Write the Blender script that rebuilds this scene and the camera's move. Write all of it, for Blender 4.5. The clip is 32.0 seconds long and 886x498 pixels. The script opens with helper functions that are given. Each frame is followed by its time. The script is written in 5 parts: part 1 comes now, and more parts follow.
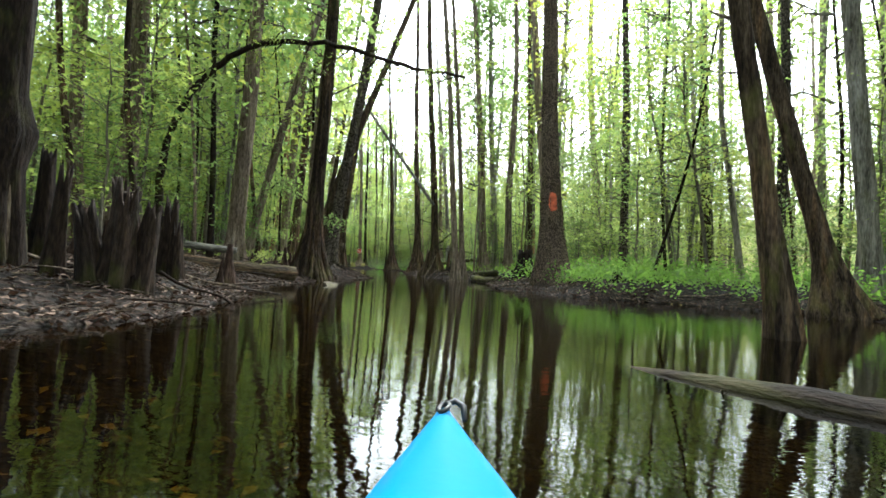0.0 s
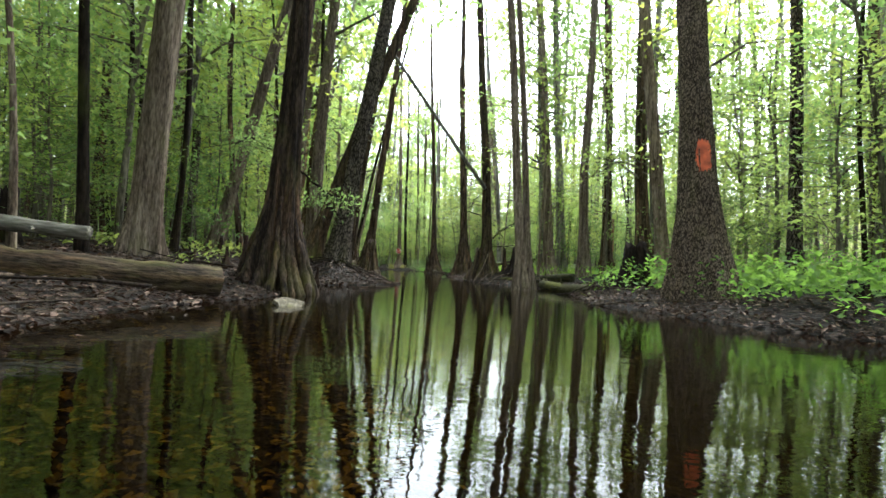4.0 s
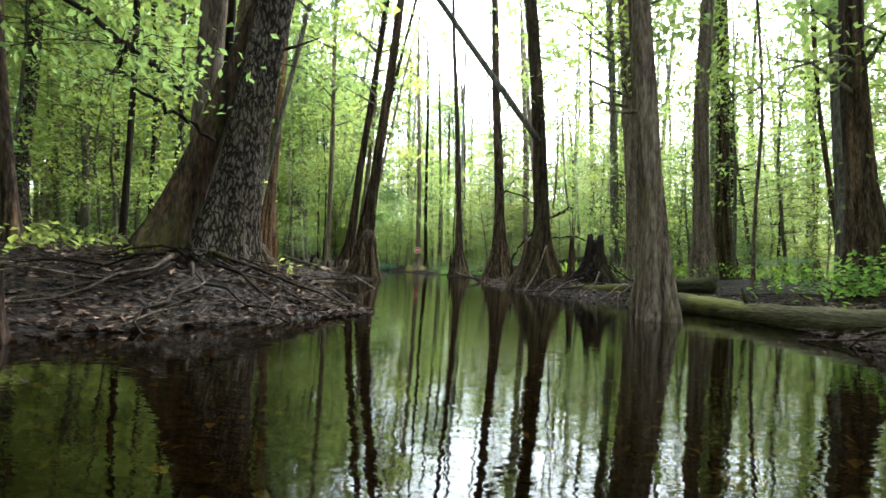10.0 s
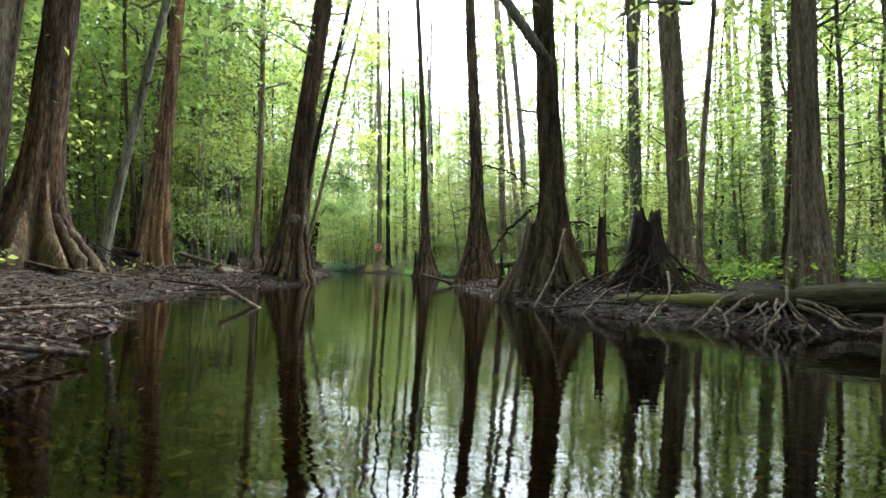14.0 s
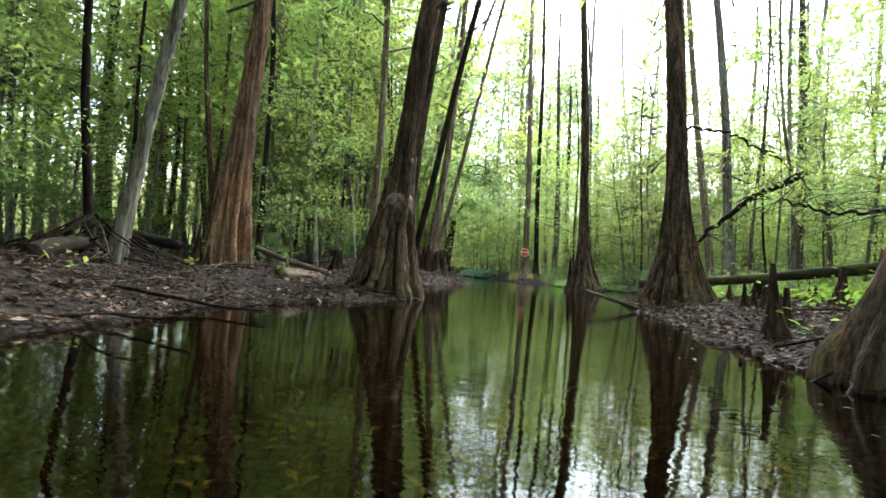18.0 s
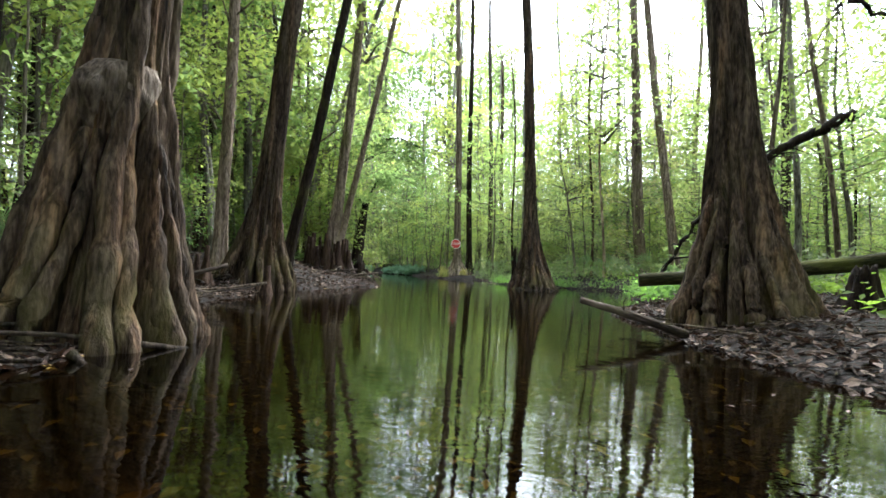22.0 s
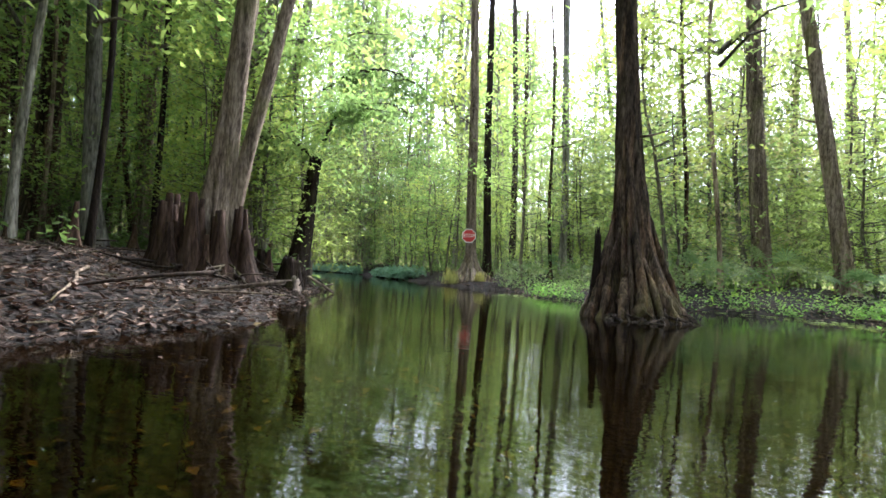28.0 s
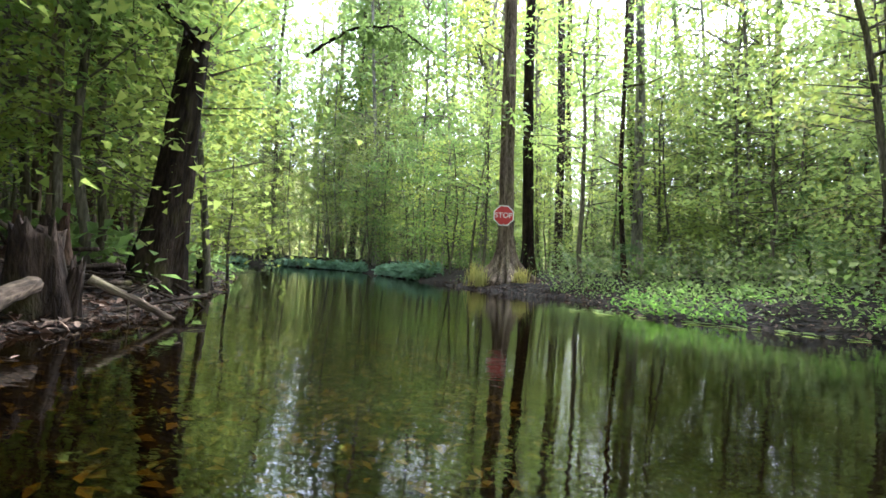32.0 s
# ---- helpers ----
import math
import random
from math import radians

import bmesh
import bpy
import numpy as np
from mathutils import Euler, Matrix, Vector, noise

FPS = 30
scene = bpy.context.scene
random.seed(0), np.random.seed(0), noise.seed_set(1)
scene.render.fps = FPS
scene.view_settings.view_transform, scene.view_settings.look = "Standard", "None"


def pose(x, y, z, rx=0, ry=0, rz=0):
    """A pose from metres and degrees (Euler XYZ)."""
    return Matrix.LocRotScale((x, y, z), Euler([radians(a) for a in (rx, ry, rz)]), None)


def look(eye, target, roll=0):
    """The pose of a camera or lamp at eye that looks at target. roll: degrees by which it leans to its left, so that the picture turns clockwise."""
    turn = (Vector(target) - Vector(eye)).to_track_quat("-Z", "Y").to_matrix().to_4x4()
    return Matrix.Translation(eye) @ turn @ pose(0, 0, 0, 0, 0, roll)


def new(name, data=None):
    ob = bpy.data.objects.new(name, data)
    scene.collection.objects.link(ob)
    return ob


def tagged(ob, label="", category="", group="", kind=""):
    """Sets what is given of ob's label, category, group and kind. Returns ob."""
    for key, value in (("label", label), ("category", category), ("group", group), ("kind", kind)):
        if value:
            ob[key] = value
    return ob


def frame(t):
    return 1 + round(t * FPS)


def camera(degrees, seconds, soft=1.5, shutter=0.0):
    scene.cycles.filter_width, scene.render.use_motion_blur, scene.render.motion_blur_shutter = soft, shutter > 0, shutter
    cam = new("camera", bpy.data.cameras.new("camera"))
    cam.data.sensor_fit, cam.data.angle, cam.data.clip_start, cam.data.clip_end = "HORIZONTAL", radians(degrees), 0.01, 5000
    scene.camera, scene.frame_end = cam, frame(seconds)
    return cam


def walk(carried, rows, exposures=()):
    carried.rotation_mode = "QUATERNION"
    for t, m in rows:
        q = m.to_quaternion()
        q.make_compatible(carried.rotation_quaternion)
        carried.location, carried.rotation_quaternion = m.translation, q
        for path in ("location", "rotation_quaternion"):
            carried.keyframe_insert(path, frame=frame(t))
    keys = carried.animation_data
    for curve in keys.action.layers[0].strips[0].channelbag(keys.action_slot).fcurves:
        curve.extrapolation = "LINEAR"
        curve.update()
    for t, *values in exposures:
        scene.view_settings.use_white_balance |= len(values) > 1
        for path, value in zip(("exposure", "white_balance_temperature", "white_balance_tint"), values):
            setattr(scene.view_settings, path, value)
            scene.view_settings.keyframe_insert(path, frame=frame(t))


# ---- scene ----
cam = camera(78.7, 32.0, 1.65)
METRES, EYE, TILT, LEAN, TURN = 44.0, 0.52, 1.95, -3.0, 0.0
ROWS = [
    (0.0, 0.0, 0.0, 0.0, 0.0, 0.0, -0.0),
    (0.5, -0.0008, 0.0174, -0.0005, 1.28, -0.08, -0.43),
    (1.0, -0.0031, 0.0355, -0.0011, 3.68, 0.11, -0.78),
    (1.5, -0.0044, 0.0532, -0.0016, 6.04, 0.39, -0.89),
    (2.0, -0.0044, 0.0722, -0.0023, 7.18, 0.53, -0.28),
    (2.5, -0.0049, 0.0911, -0.0031, 6.64, 0.56, -0.11),
    (3.0, -0.0059, 0.1098, -0.0038, 5.99, 0.45, 0.37),
    (3.5, -0.0068, 0.1276, -0.0046, 5.35, 0.33, 0.24),
    (5.5, -0.015, 0.1873, -0.0055, 3.47, -0.12, 0.03),
    (6.0, -0.0161, 0.2025, -0.0059, 3.18, -0.19, 0.2),
    (6.5, -0.017, 0.2178, -0.0065, 3.01, -0.18, 0.16),
    (7.0, -0.0173, 0.2328, -0.0072, 2.78, -0.18, 0.03),
    (7.5, -0.0186, 0.2481, -0.0078, 3.64, 0.27, -0.31),
    (8.0, -0.0211, 0.2637, -0.0084, 5.24, 0.3, -1.41),
    (8.5, -0.0226, 0.2787, -0.0089, 7.02, 0.36, -1.45),
    (9.0, -0.0241, 0.2939, -0.0093, 8.52, 0.45, -1.2),
    (9.5, -0.0244, 0.3099, -0.01, 8.56, 0.54, -0.3),
    (10.0, -0.0252, 0.3255, -0.0106, 7.58, 0.43, 0.73),
    (10.5, -0.027, 0.341, -0.0112, 7.14, 0.49, 0.9),
    (11.0, -0.0289, 0.356, -0.0117, 7.91, 0.44, 0.12),
    (11.5, -0.0302, 0.3711, -0.0122, 8.58, 0.44, 0.07),
    (12.0, -0.0307, 0.3863, -0.0123, 7.87, 0.39, 0.65),
    (12.5, -0.0313, 0.4007, -0.0129, 6.21, 0.27, 1.57),
    (13.0, -0.0323, 0.4148, -0.0133, 4.66, 0.27, 1.84),
    (13.5, -0.034, 0.429, -0.0138, 3.98, 0.28, 1.3),
    (15.5, -0.0404, 0.4823, -0.0136, 7.52, 0.26, 0.34),
    (16.0, -0.0435, 0.4966, -0.0138, 9.68, 0.28, -0.4),
    (16.5, -0.0465, 0.5109, -0.0144, 13.14, 0.58, -1.31),
    (17.0, -0.0492, 0.5241, -0.0148, 16.52, 0.82, -1.59),
    (17.5, -0.0523, 0.5372, -0.0151, 19.07, 1.04, -1.57),
    (18.0, -0.0545, 0.5512, -0.0155, 19.77, 1.1, -0.71),
    (18.5, -0.0563, 0.5664, -0.0161, 18.73, 1.05, 0.13),
    (19.0, -0.0586, 0.5809, -0.0164, 16.84, 0.82, 0.43),
    (19.5, -0.0618, 0.5955, -0.0166, 15.15, 0.74, 0.69),
    (20.0, -0.066, 0.6104, -0.017, 14.95, 0.73, 0.01),
    (20.5, -0.0693, 0.6247, -0.0174, 15.32, 0.75, -0.28),
    (21.0, -0.0721, 0.6395, -0.0178, 15.22, 0.74, 0.08),
    (21.5, -0.0743, 0.654, -0.0183, 13.77, 0.68, 0.57),
    (22.0, -0.0775, 0.6683, -0.0185, 12.57, 0.75, 0.62),
    (22.5, -0.0818, 0.6831, -0.0188, 12.86, 0.79, -0.1),
    (23.0, -0.0854, 0.6972, -0.0192, 14.24, 0.86, -0.78),
    (23.5, -0.0887, 0.7105, -0.0195, 15.52, 0.87, -0.45),
    (24.0, -0.0909, 0.7253, -0.0198, 15.29, 0.76, 0.44),
    (24.5, -0.093, 0.7405, -0.0204, 13.86, 0.7, 1.34),
    (25.0, -0.096, 0.7551, -0.0209, 12.21, 0.69, 1.24),
    (25.5, -0.1001, 0.7699, -0.021, 12.27, 0.69, 0.48),
    (27.5, -0.1129, 0.837, -0.0222, 13.31, 0.88, 0.96),
    (28.0, -0.1177, 0.8533, -0.0224, 13.48, 0.98, 0.12),
    (28.5, -0.1218, 0.869, -0.0229, 14.8, 0.97, -0.82),
    (29.0, -0.1255, 0.8849, -0.0233, 16.1, 0.93, -0.43),
    (29.5, -0.128, 0.9028, -0.0239, 15.59, 0.85, 0.03),
    (30.0, -0.1306, 0.9198, -0.0246, 14.05, 0.69, 0.85),
    (30.5, -0.135, 0.9368, -0.025, 13.05, 0.59, 1.18),
    (31.0, -0.1393, 0.9537, -0.0256, 13.87, 0.73, 0.71),
    (31.5, -0.1434, 0.9702, -0.0262, 15.21, 0.76, 0.07),
    (32.0, -0.1476, 0.9856, -0.0265, 16.21, 0.8, 0.22),
]
walk(cam, [(t, pose(0, 0, EYE, TILT, LEAN, TURN) @ pose(METRES * x, METRES * y, METRES * z, 90 + pitch, roll, yaw)) for t, x, y, z, yaw, pitch, roll in ROWS], [(0.0, 2.9, 6050, 1.5), (6.0, 3.05, 6000, 3.0), (20.0, 3.12, 5900, 4.5), (28.0, 3.25, 5750, 11.0)])

# ---- world and light ----
world = bpy.data.worlds.new("world")
scene.world = world
world.use_nodes = True
wn, wl = world.node_tree.nodes, world.node_tree.links
sky = wn.new("ShaderNodeTexSky")
sky.sky_type = "NISHITA"
sky.sun_disc = False
sky.sun_elevation, sky.sun_rotation = radians(52), radians(12)
sky.air_density, sky.dust_density, sky.ozone_density = 1.0, 3.0, 1.0
veil = wn.new("ShaderNodeHueSaturation")
veil.inputs["Saturation"].default_value = 0.45
wl.new(sky.outputs[0], veil.inputs["Color"])
wl.new(veil.outputs[0], wn["Background"].inputs["Color"])
wn["Background"].inputs["Strength"].default_value = 0.15
sun = new("sun", bpy.data.lights.new("sun", "SUN"))
sun.data.energy, sun.data.angle, sun.data.color = 1.1, radians(24), (1.0, 0.98, 0.93)
sun.matrix_world = look((0.13 * 60, 0.62 * 60, 0.78 * 60), (0, 0, 0))


# ---- materials ----
def material(name, rough=0.8, metal=0.0, gloss=0.12):
    m = bpy.data.materials.new(name)
    m.use_nodes = True
    n = m.node_tree.nodes
    b = n["Principled BSDF"]
    b.inputs["Roughness"].default_value = rough
    b.inputs["Metallic"].default_value = metal
    b.inputs["Specular IOR Level"].default_value = gloss
    return m, n, m.node_tree.links, b


def noise_node(n, l, scale, detail=4, stretch=None, kind="Object"):
    t = n.new("ShaderNodeTexCoord")
    tex = n.new("ShaderNodeTexNoise")
    tex.inputs["Scale"].default_value = scale
    tex.inputs["Detail"].default_value = detail
    if stretch:
        mp = n.new("ShaderNodeMapping")
        mp.inputs["Scale"].default_value = stretch
        l.new(t.outputs[kind], mp.inputs["Vector"])
        l.new(mp.outputs[0], tex.inputs["Vector"])
    else:
        l.new(t.outputs[kind], tex.inputs["Vector"])
    return tex


def ramp(n, l, source, stops):
    r = n.new("ShaderNodeValToRGB")
    e = r.color_ramp.elements
    while len(e) < len(stops):
        e.new(0.5)
    for k, (at, c) in enumerate(stops):
        e[k].position, e[k].color = at, (*c, 1)
    l.new(source, r.inputs["Fac"])
    return r


def mix_rgb(n, l, fac, a, b, how="MIX"):
    m = n.new("ShaderNodeMix")
    m.data_type, m.blend_type = "RGBA", how
    for sock, v in ((m.inputs[0], fac), (m.inputs[6], a), (m.inputs[7], b)):
        if hasattr(v, "is_linked"):
            l.new(v, sock)
        else:
            sock.default_value = v if not isinstance(v, tuple) else (*v, 1)
    return m.outputs[2]


def bump(n, l, b, height, strength, dist=0.02):
    k = n.new("ShaderNodeBump")
    k.inputs["Strength"].default_value = strength
    k.inputs["Distance"].default_value = dist
    l.new(height, k.inputs["Height"])
    l.new(k.outputs[0], b.inputs["Normal"])
    return k


def mixed(n, l, a, wa, c, wc):
    m1 = n.new("ShaderNodeMath")
    m1.operation = "MULTIPLY"
    m1.inputs[1].default_value = wa
    l.new(a, m1.inputs[0])
    m2 = n.new("ShaderNodeMath")
    m2.operation = "MULTIPLY_ADD"
    m2.inputs[1].default_value = wc
    l.new(c, m2.inputs[0])
    l.new(m1.outputs[0], m2.inputs[2])
    return m2.outputs[0]


def furrows(n, l, scale):
    """Interlaced ridges and dark cracks that run up the trunk."""
    t = n.new("ShaderNodeTexCoord")
    warp = noise_node(n, l, 9.0, 4)
    add = n.new("ShaderNodeVectorMath")
    add.operation = "MULTIPLY_ADD"
    add.inputs[1].default_value = (0.1, 0.1, 0.1)
    l.new(warp.outputs["Color"], add.inputs[0])
    l.new(t.outputs["Object"], add.inputs[2])
    mp = n.new("ShaderNodeMapping")
    mp.inputs["Scale"].default_value = (1.0, 1.0, 0.24)
    l.new(add.outputs[0], mp.inputs["Vector"])
    v = n.new("ShaderNodeTexVoronoi")
    v.feature = "DISTANCE_TO_EDGE"
    v.inputs["Scale"].default_value = scale
    l.new(mp.outputs[0], v.inputs["Vector"])
    return ramp(n, l, v.outputs["Distance"], [(0.0, (0, 0, 0)), (0.22, (1, 1, 1))]).outputs[0]


def bark(name, dark, mid, light, moss=0.25, fine=14, cracked=False, mossy_to=0.0, rusty=False):
    """Stringy or furrowed bark: long fibres and strips up the trunk, grey weathering, moss in patches, a tint of its own for every tree."""
    m, n, l, b = material(name, 0.9)
    strip = noise_node(n, l, fine * 0.9, 6, (1.0, 1.0, 0.08))
    thin = noise_node(n, l, fine * 3.4, 9, (1.0, 1.0, 0.2))
    fibre = mixed(n, l, strip.outputs[0], 0.5, thin.outputs[0], 0.5)
    if cracked:
        fibre = mixed(n, l, furrows(n, l, fine * 1.5), 0.34, fibre, 0.5)
    patch = noise_node(n, l, 1.3, 6, (1.0, 1.0, 0.35))
    flake = noise_node(n, l, 11, 9, (1.0, 1.0, 0.28))
    c1 = ramp(n, l, fibre, [(0.37, dark), (0.49, mid), (0.65, light)])
    c2 = ramp(n, l, patch.outputs[0], [(0.35, (0.72, 0.68, 0.66)), (0.5, (0.9, 0.88, 0.86)), (0.66, (1.08, 1.08, 1.08))])
    c = mix_rgb(n, l, 1.0, c1.outputs[0], c2.outputs[0], "MULTIPLY")
    if mossy_to or rusty:
        streak = ramp(n, l, noise_node(n, l, 7.0, 5, (1.0, 1.0, 0.07)).outputs[0], [(0.4, (0.62, 0.6, 0.6)), (0.52, (1.0, 1.0, 1.0)), (0.66, (1.45, 1.24, 1.02))])
        c = mix_rgb(n, l, 1.0, c, streak.outputs[0], "MULTIPLY")
    pale = ramp(n, l, flake.outputs[0], [(0.56, (0, 0, 0)), (0.72, (0.32, 0.32, 0.32))])
    c = mix_rgb(n, l, pale.outputs[0], c, tuple(min(1, v * 1.05 + 0.02) for v in light))
    tuft = noise_node(n, l, 3.0, 9, (1.0, 1.0, 0.5))
    mossy = ramp(n, l, tuft.outputs[0], [(0.55, (0, 0, 0)), (0.66, (moss, moss, moss))])
    c = mix_rgb(n, l, mossy.outputs[0], c, (0.12, 0.125, 0.028))
    if mossy_to:
        at = n.new("ShaderNodeTexCoord")
        split = n.new("ShaderNodeSeparateXYZ")
        l.new(at.outputs["Object"], split.inputs[0])
        low = n.new("ShaderNodeMapRange")
        low.inputs["From Min"].default_value, low.inputs["From Max"].default_value = mossy_to, 0.0
        l.new(split.outputs["Z"], low.inputs["Value"])
        crust = ramp(n, l, noise_node(n, l, 5.0, 9, (1.0, 1.0, 0.35)).outputs[0], [(0.52, (0, 0, 0)), (0.66, (0.5, 0.5, 0.5))])
        here = mix_rgb(n, l, 1.0, crust.outputs[0], low.outputs[0], "MULTIPLY")
        c = mix_rgb(n, l, here, c, (0.1, 0.085, 0.026))
    info = n.new("ShaderNodeObjectInfo")
    own = ramp(n, l, info.outputs["Random"], [(0.0, (0.75, 0.74, 0.74)), (0.5, (1.0, 0.98, 0.96)), (1.0, (1.2, 1.16, 1.12))])
    c = mix_rgb(n, l, 1.0, c, own.outputs[0], "MULTIPLY")
    l.new(c, b.inputs["Base Color"])
    speck = noise_node(n, l, 60, 4, (1.0, 1.0, 0.5))
    bump(n, l, b, mixed(n, l, fibre, 1.0, speck.outputs[0], 0.3), 0.9, 0.04 if cracked else 0.03)
    return m


CYPRESS = bark("cypress_bark", (0.045, 0.032, 0.024), (0.155, 0.117, 0.088), (0.36, 0.29, 0.225), 0.3)
REDBARK = bark("red_cypress_bark", (0.042, 0.023, 0.014), (0.185, 0.108, 0.065), (0.4, 0.28, 0.19), 0.1, rusty=True)
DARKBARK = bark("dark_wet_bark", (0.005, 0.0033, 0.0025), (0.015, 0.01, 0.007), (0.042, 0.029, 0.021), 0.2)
GREYBARK = bark("grey_bark", (0.05, 0.045, 0.037), (0.15, 0.14, 0.117), (0.33, 0.31, 0.27), 0.2, 10)
SCALEBARK = bark("furrowed_bark", (0.018, 0.014, 0.011), (0.075, 0.06, 0.047), (0.19, 0.155, 0.125), 0.12, 17, True)
PLATEBARK = bark("plated_bark", (0.028, 0.02, 0.0145), (0.125, 0.092, 0.066), (0.26, 0.202, 0.154), 0.1, 26, True)
WETBARK = bark("brown_cypress_bark", (0.011, 0.007, 0.005), (0.056, 0.038, 0.026), (0.175, 0.128, 0.09), 0.1, mossy_to=0.9)
DEADWOOD = bark("dead_wood", (0.03, 0.022, 0.016), (0.1, 0.076, 0.057), (0.27, 0.215, 0.165), 0.3)
MOSSLOG = bark("mossy_log", (0.02, 0.02, 0.01), (0.042, 0.042, 0.017), (0.095, 0.085, 0.042), 0.8)
MOSSBARK = bark("moss_grown_bark", (0.01, 0.007, 0.005), (0.042, 0.03, 0.02), (0.12, 0.09, 0.058), 0.3, mossy_to=1.3)
ROTBARK = bark("dark_hollow_bark", (0.007, 0.005, 0.004), (0.026, 0.018, 0.013), (0.095, 0.068, 0.05), 0.15, mossy_to=0.8)
PALEWOOD = bark("weathered_burl", (0.045, 0.033, 0.025), (0.135, 0.102, 0.08), (0.28, 0.228, 0.185), 0.05)
KNEEBARK = bark("red_brown_knee_bark", (0.009, 0.005, 0.0036), (0.036, 0.021, 0.0145), (0.1, 0.064, 0.046), 0.15)
# Bark of the far poles, lightened to paint in the haze of distance.
HAZEBARK = bark("haze_paled_bark", (0.07, 0.065, 0.05), (0.165, 0.155, 0.12), (0.3, 0.29, 0.235), 0.35, 10)
LIMBWOOD = bark("young_limb_bark", (0.04, 0.036, 0.027), (0.11, 0.1, 0.075), (0.22, 0.2, 0.155), 0.35)
TWIGWOOD = bark("dull_twig", (0.012, 0.009, 0.007), (0.04, 0.03, 0.023), (0.12, 0.093, 0.073), 0.1)


def leafy(name, stops, through_colour, share=0.45):
    """Thin leaves: each one has its own green, and light passes through."""
    m, n, l, b = material(name, 0.55)
    geo = n.new("ShaderNodeNewGeometry")
    info = n.new("ShaderNodeObjectInfo")
    c = ramp(n, l, geo.outputs["Random Per Island"], stops).outputs[0]
    own = ramp(n, l, info.outputs["Random"], [(0.0, (0.72, 0.85, 0.8)), (0.5, (1.0, 1.0, 1.0)), (1.0, (1.3, 1.12, 0.8))])
    c = mix_rgb(n, l, 1.0, c, own.outputs[0], "MULTIPLY")
    l.new(c, b.inputs["Base Color"])
    t = n.new("ShaderNodeBsdfTranslucent")
    tc = mix_rgb(n, l, 1.0, own.outputs[0], through_colour, "MULTIPLY")
    l.new(tc, t.inputs["Color"])
    mx = n.new("ShaderNodeMixShader")
    mx.inputs[0].default_value = share
    l.new(b.outputs[0], mx.inputs[1])
    l.new(t.outputs[0], mx.inputs[2])
    l.new(mx.outputs[0], n["Material Output"].inputs["Surface"])
    return m


LEAF = leafy("green_leaf", [(0.0, (0.075, 0.112, 0.034)), (0.55, (0.112, 0.16, 0.05)), (1.0, (0.16, 0.215, 0.075))], (0.33, 0.435, 0.13), 0.5)
LEAFBRIGHT = leafy("young_leaf", [(0.0, (0.1, 0.155, 0.034)), (0.6, (0.15, 0.215, 0.05)), (1.0, (0.21, 0.28, 0.075))], (0.41, 0.515, 0.13), 0.52)
LEAFDARK = leafy("dark_leaf", [(0.0, (0.05, 0.076, 0.024)), (0.6, (0.08, 0.115, 0.036)), (1.0, (0.12, 0.16, 0.055))], (0.22, 0.31, 0.08), 0.42)
MEADOW = leafy("meadow_leaf", [(0.0, (0.05, 0.1, 0.018)), (0.6, (0.085, 0.155, 0.028)), (1.0, (0.14, 0.22, 0.045))], (0.27, 0.44, 0.07), 0.5)
# Paler and greyer than the other leaves: distance haze put into the colour.
LEAFHAZE = leafy("far_leaf_haze_tint", [(0.0, (0.12, 0.155, 0.07)), (0.55, (0.185, 0.207, 0.1)), (1.0, (0.26, 0.28, 0.145))], (0.44, 0.465, 0.21), 0.5)
LEAFGREY = leafy("grey_green_leaf", [(0.0, (0.085, 0.11, 0.05)), (0.6, (0.145, 0.152, 0.075)), (1.0, (0.205, 0.21, 0.115))], (0.35, 0.365, 0.15), 0.45)
LEAFTEAL = leafy("blue_green_leaf", [(0.0, (0.1, 0.165, 0.105)), (1.0, (0.25, 0.33, 0.23))], (0.2, 0.3, 0.18), 0.4)
LITTER = leafy("dead_leaf", [(0.0, (0.008, 0.005, 0.0035)), (0.48, (0.026, 0.0145, 0.01)), (0.75, (0.066, 0.038, 0.027)), (1.0, (0.25, 0.17, 0.132))], (0.1, 0.05, 0.03), 0.1)
LITTER.node_tree.nodes["Principled BSDF"].inputs["Roughness"].default_value = 0.7


def plain_soil():
    m, n, l, b = material("leafy_mud", 0.85)
    big = noise_node(n, l, 0.7, 5)
    small = noise_node(n, l, 9, 8)
    fleck = n.new("ShaderNodeTexVoronoi")
    fleck.inputs["Scale"].default_value = 16
    tc = n.new("ShaderNodeTexCoord")
    l.new(tc.outputs["Object"], fleck.inputs["Vector"])
    c1 = ramp(n, l, small.outputs[0], [(0.36, (0.004, 0.0027, 0.002)), (0.52, (0.0105, 0.007, 0.0052)), (0.68, (0.03, 0.0195, 0.0145))])
    c2 = ramp(n, l, big.outputs[0], [(0.35, (0.6, 0.55, 0.55)), (0.65, (1.1, 1.05, 1.0))])
    c = mix_rgb(n, l, 1.0, c1.outputs[0], c2.outputs[0], "MULTIPLY")
    pale = ramp(n, l, fleck.outputs["Color"], [(0.72, (0, 0, 0)), (0.8, (0.5, 0.5, 0.5))])
    c = mix_rgb(n, l, pale.outputs[0], c, (0.055, 0.038, 0.029))
    l.new(c, b.inputs["Base Color"])
    bump(n, l, b, mixed(n, l, small.outputs[0], 1.0, fleck.outputs["Distance"], 0.5), 1.0, 0.06)
    return m


SOIL = plain_soil()


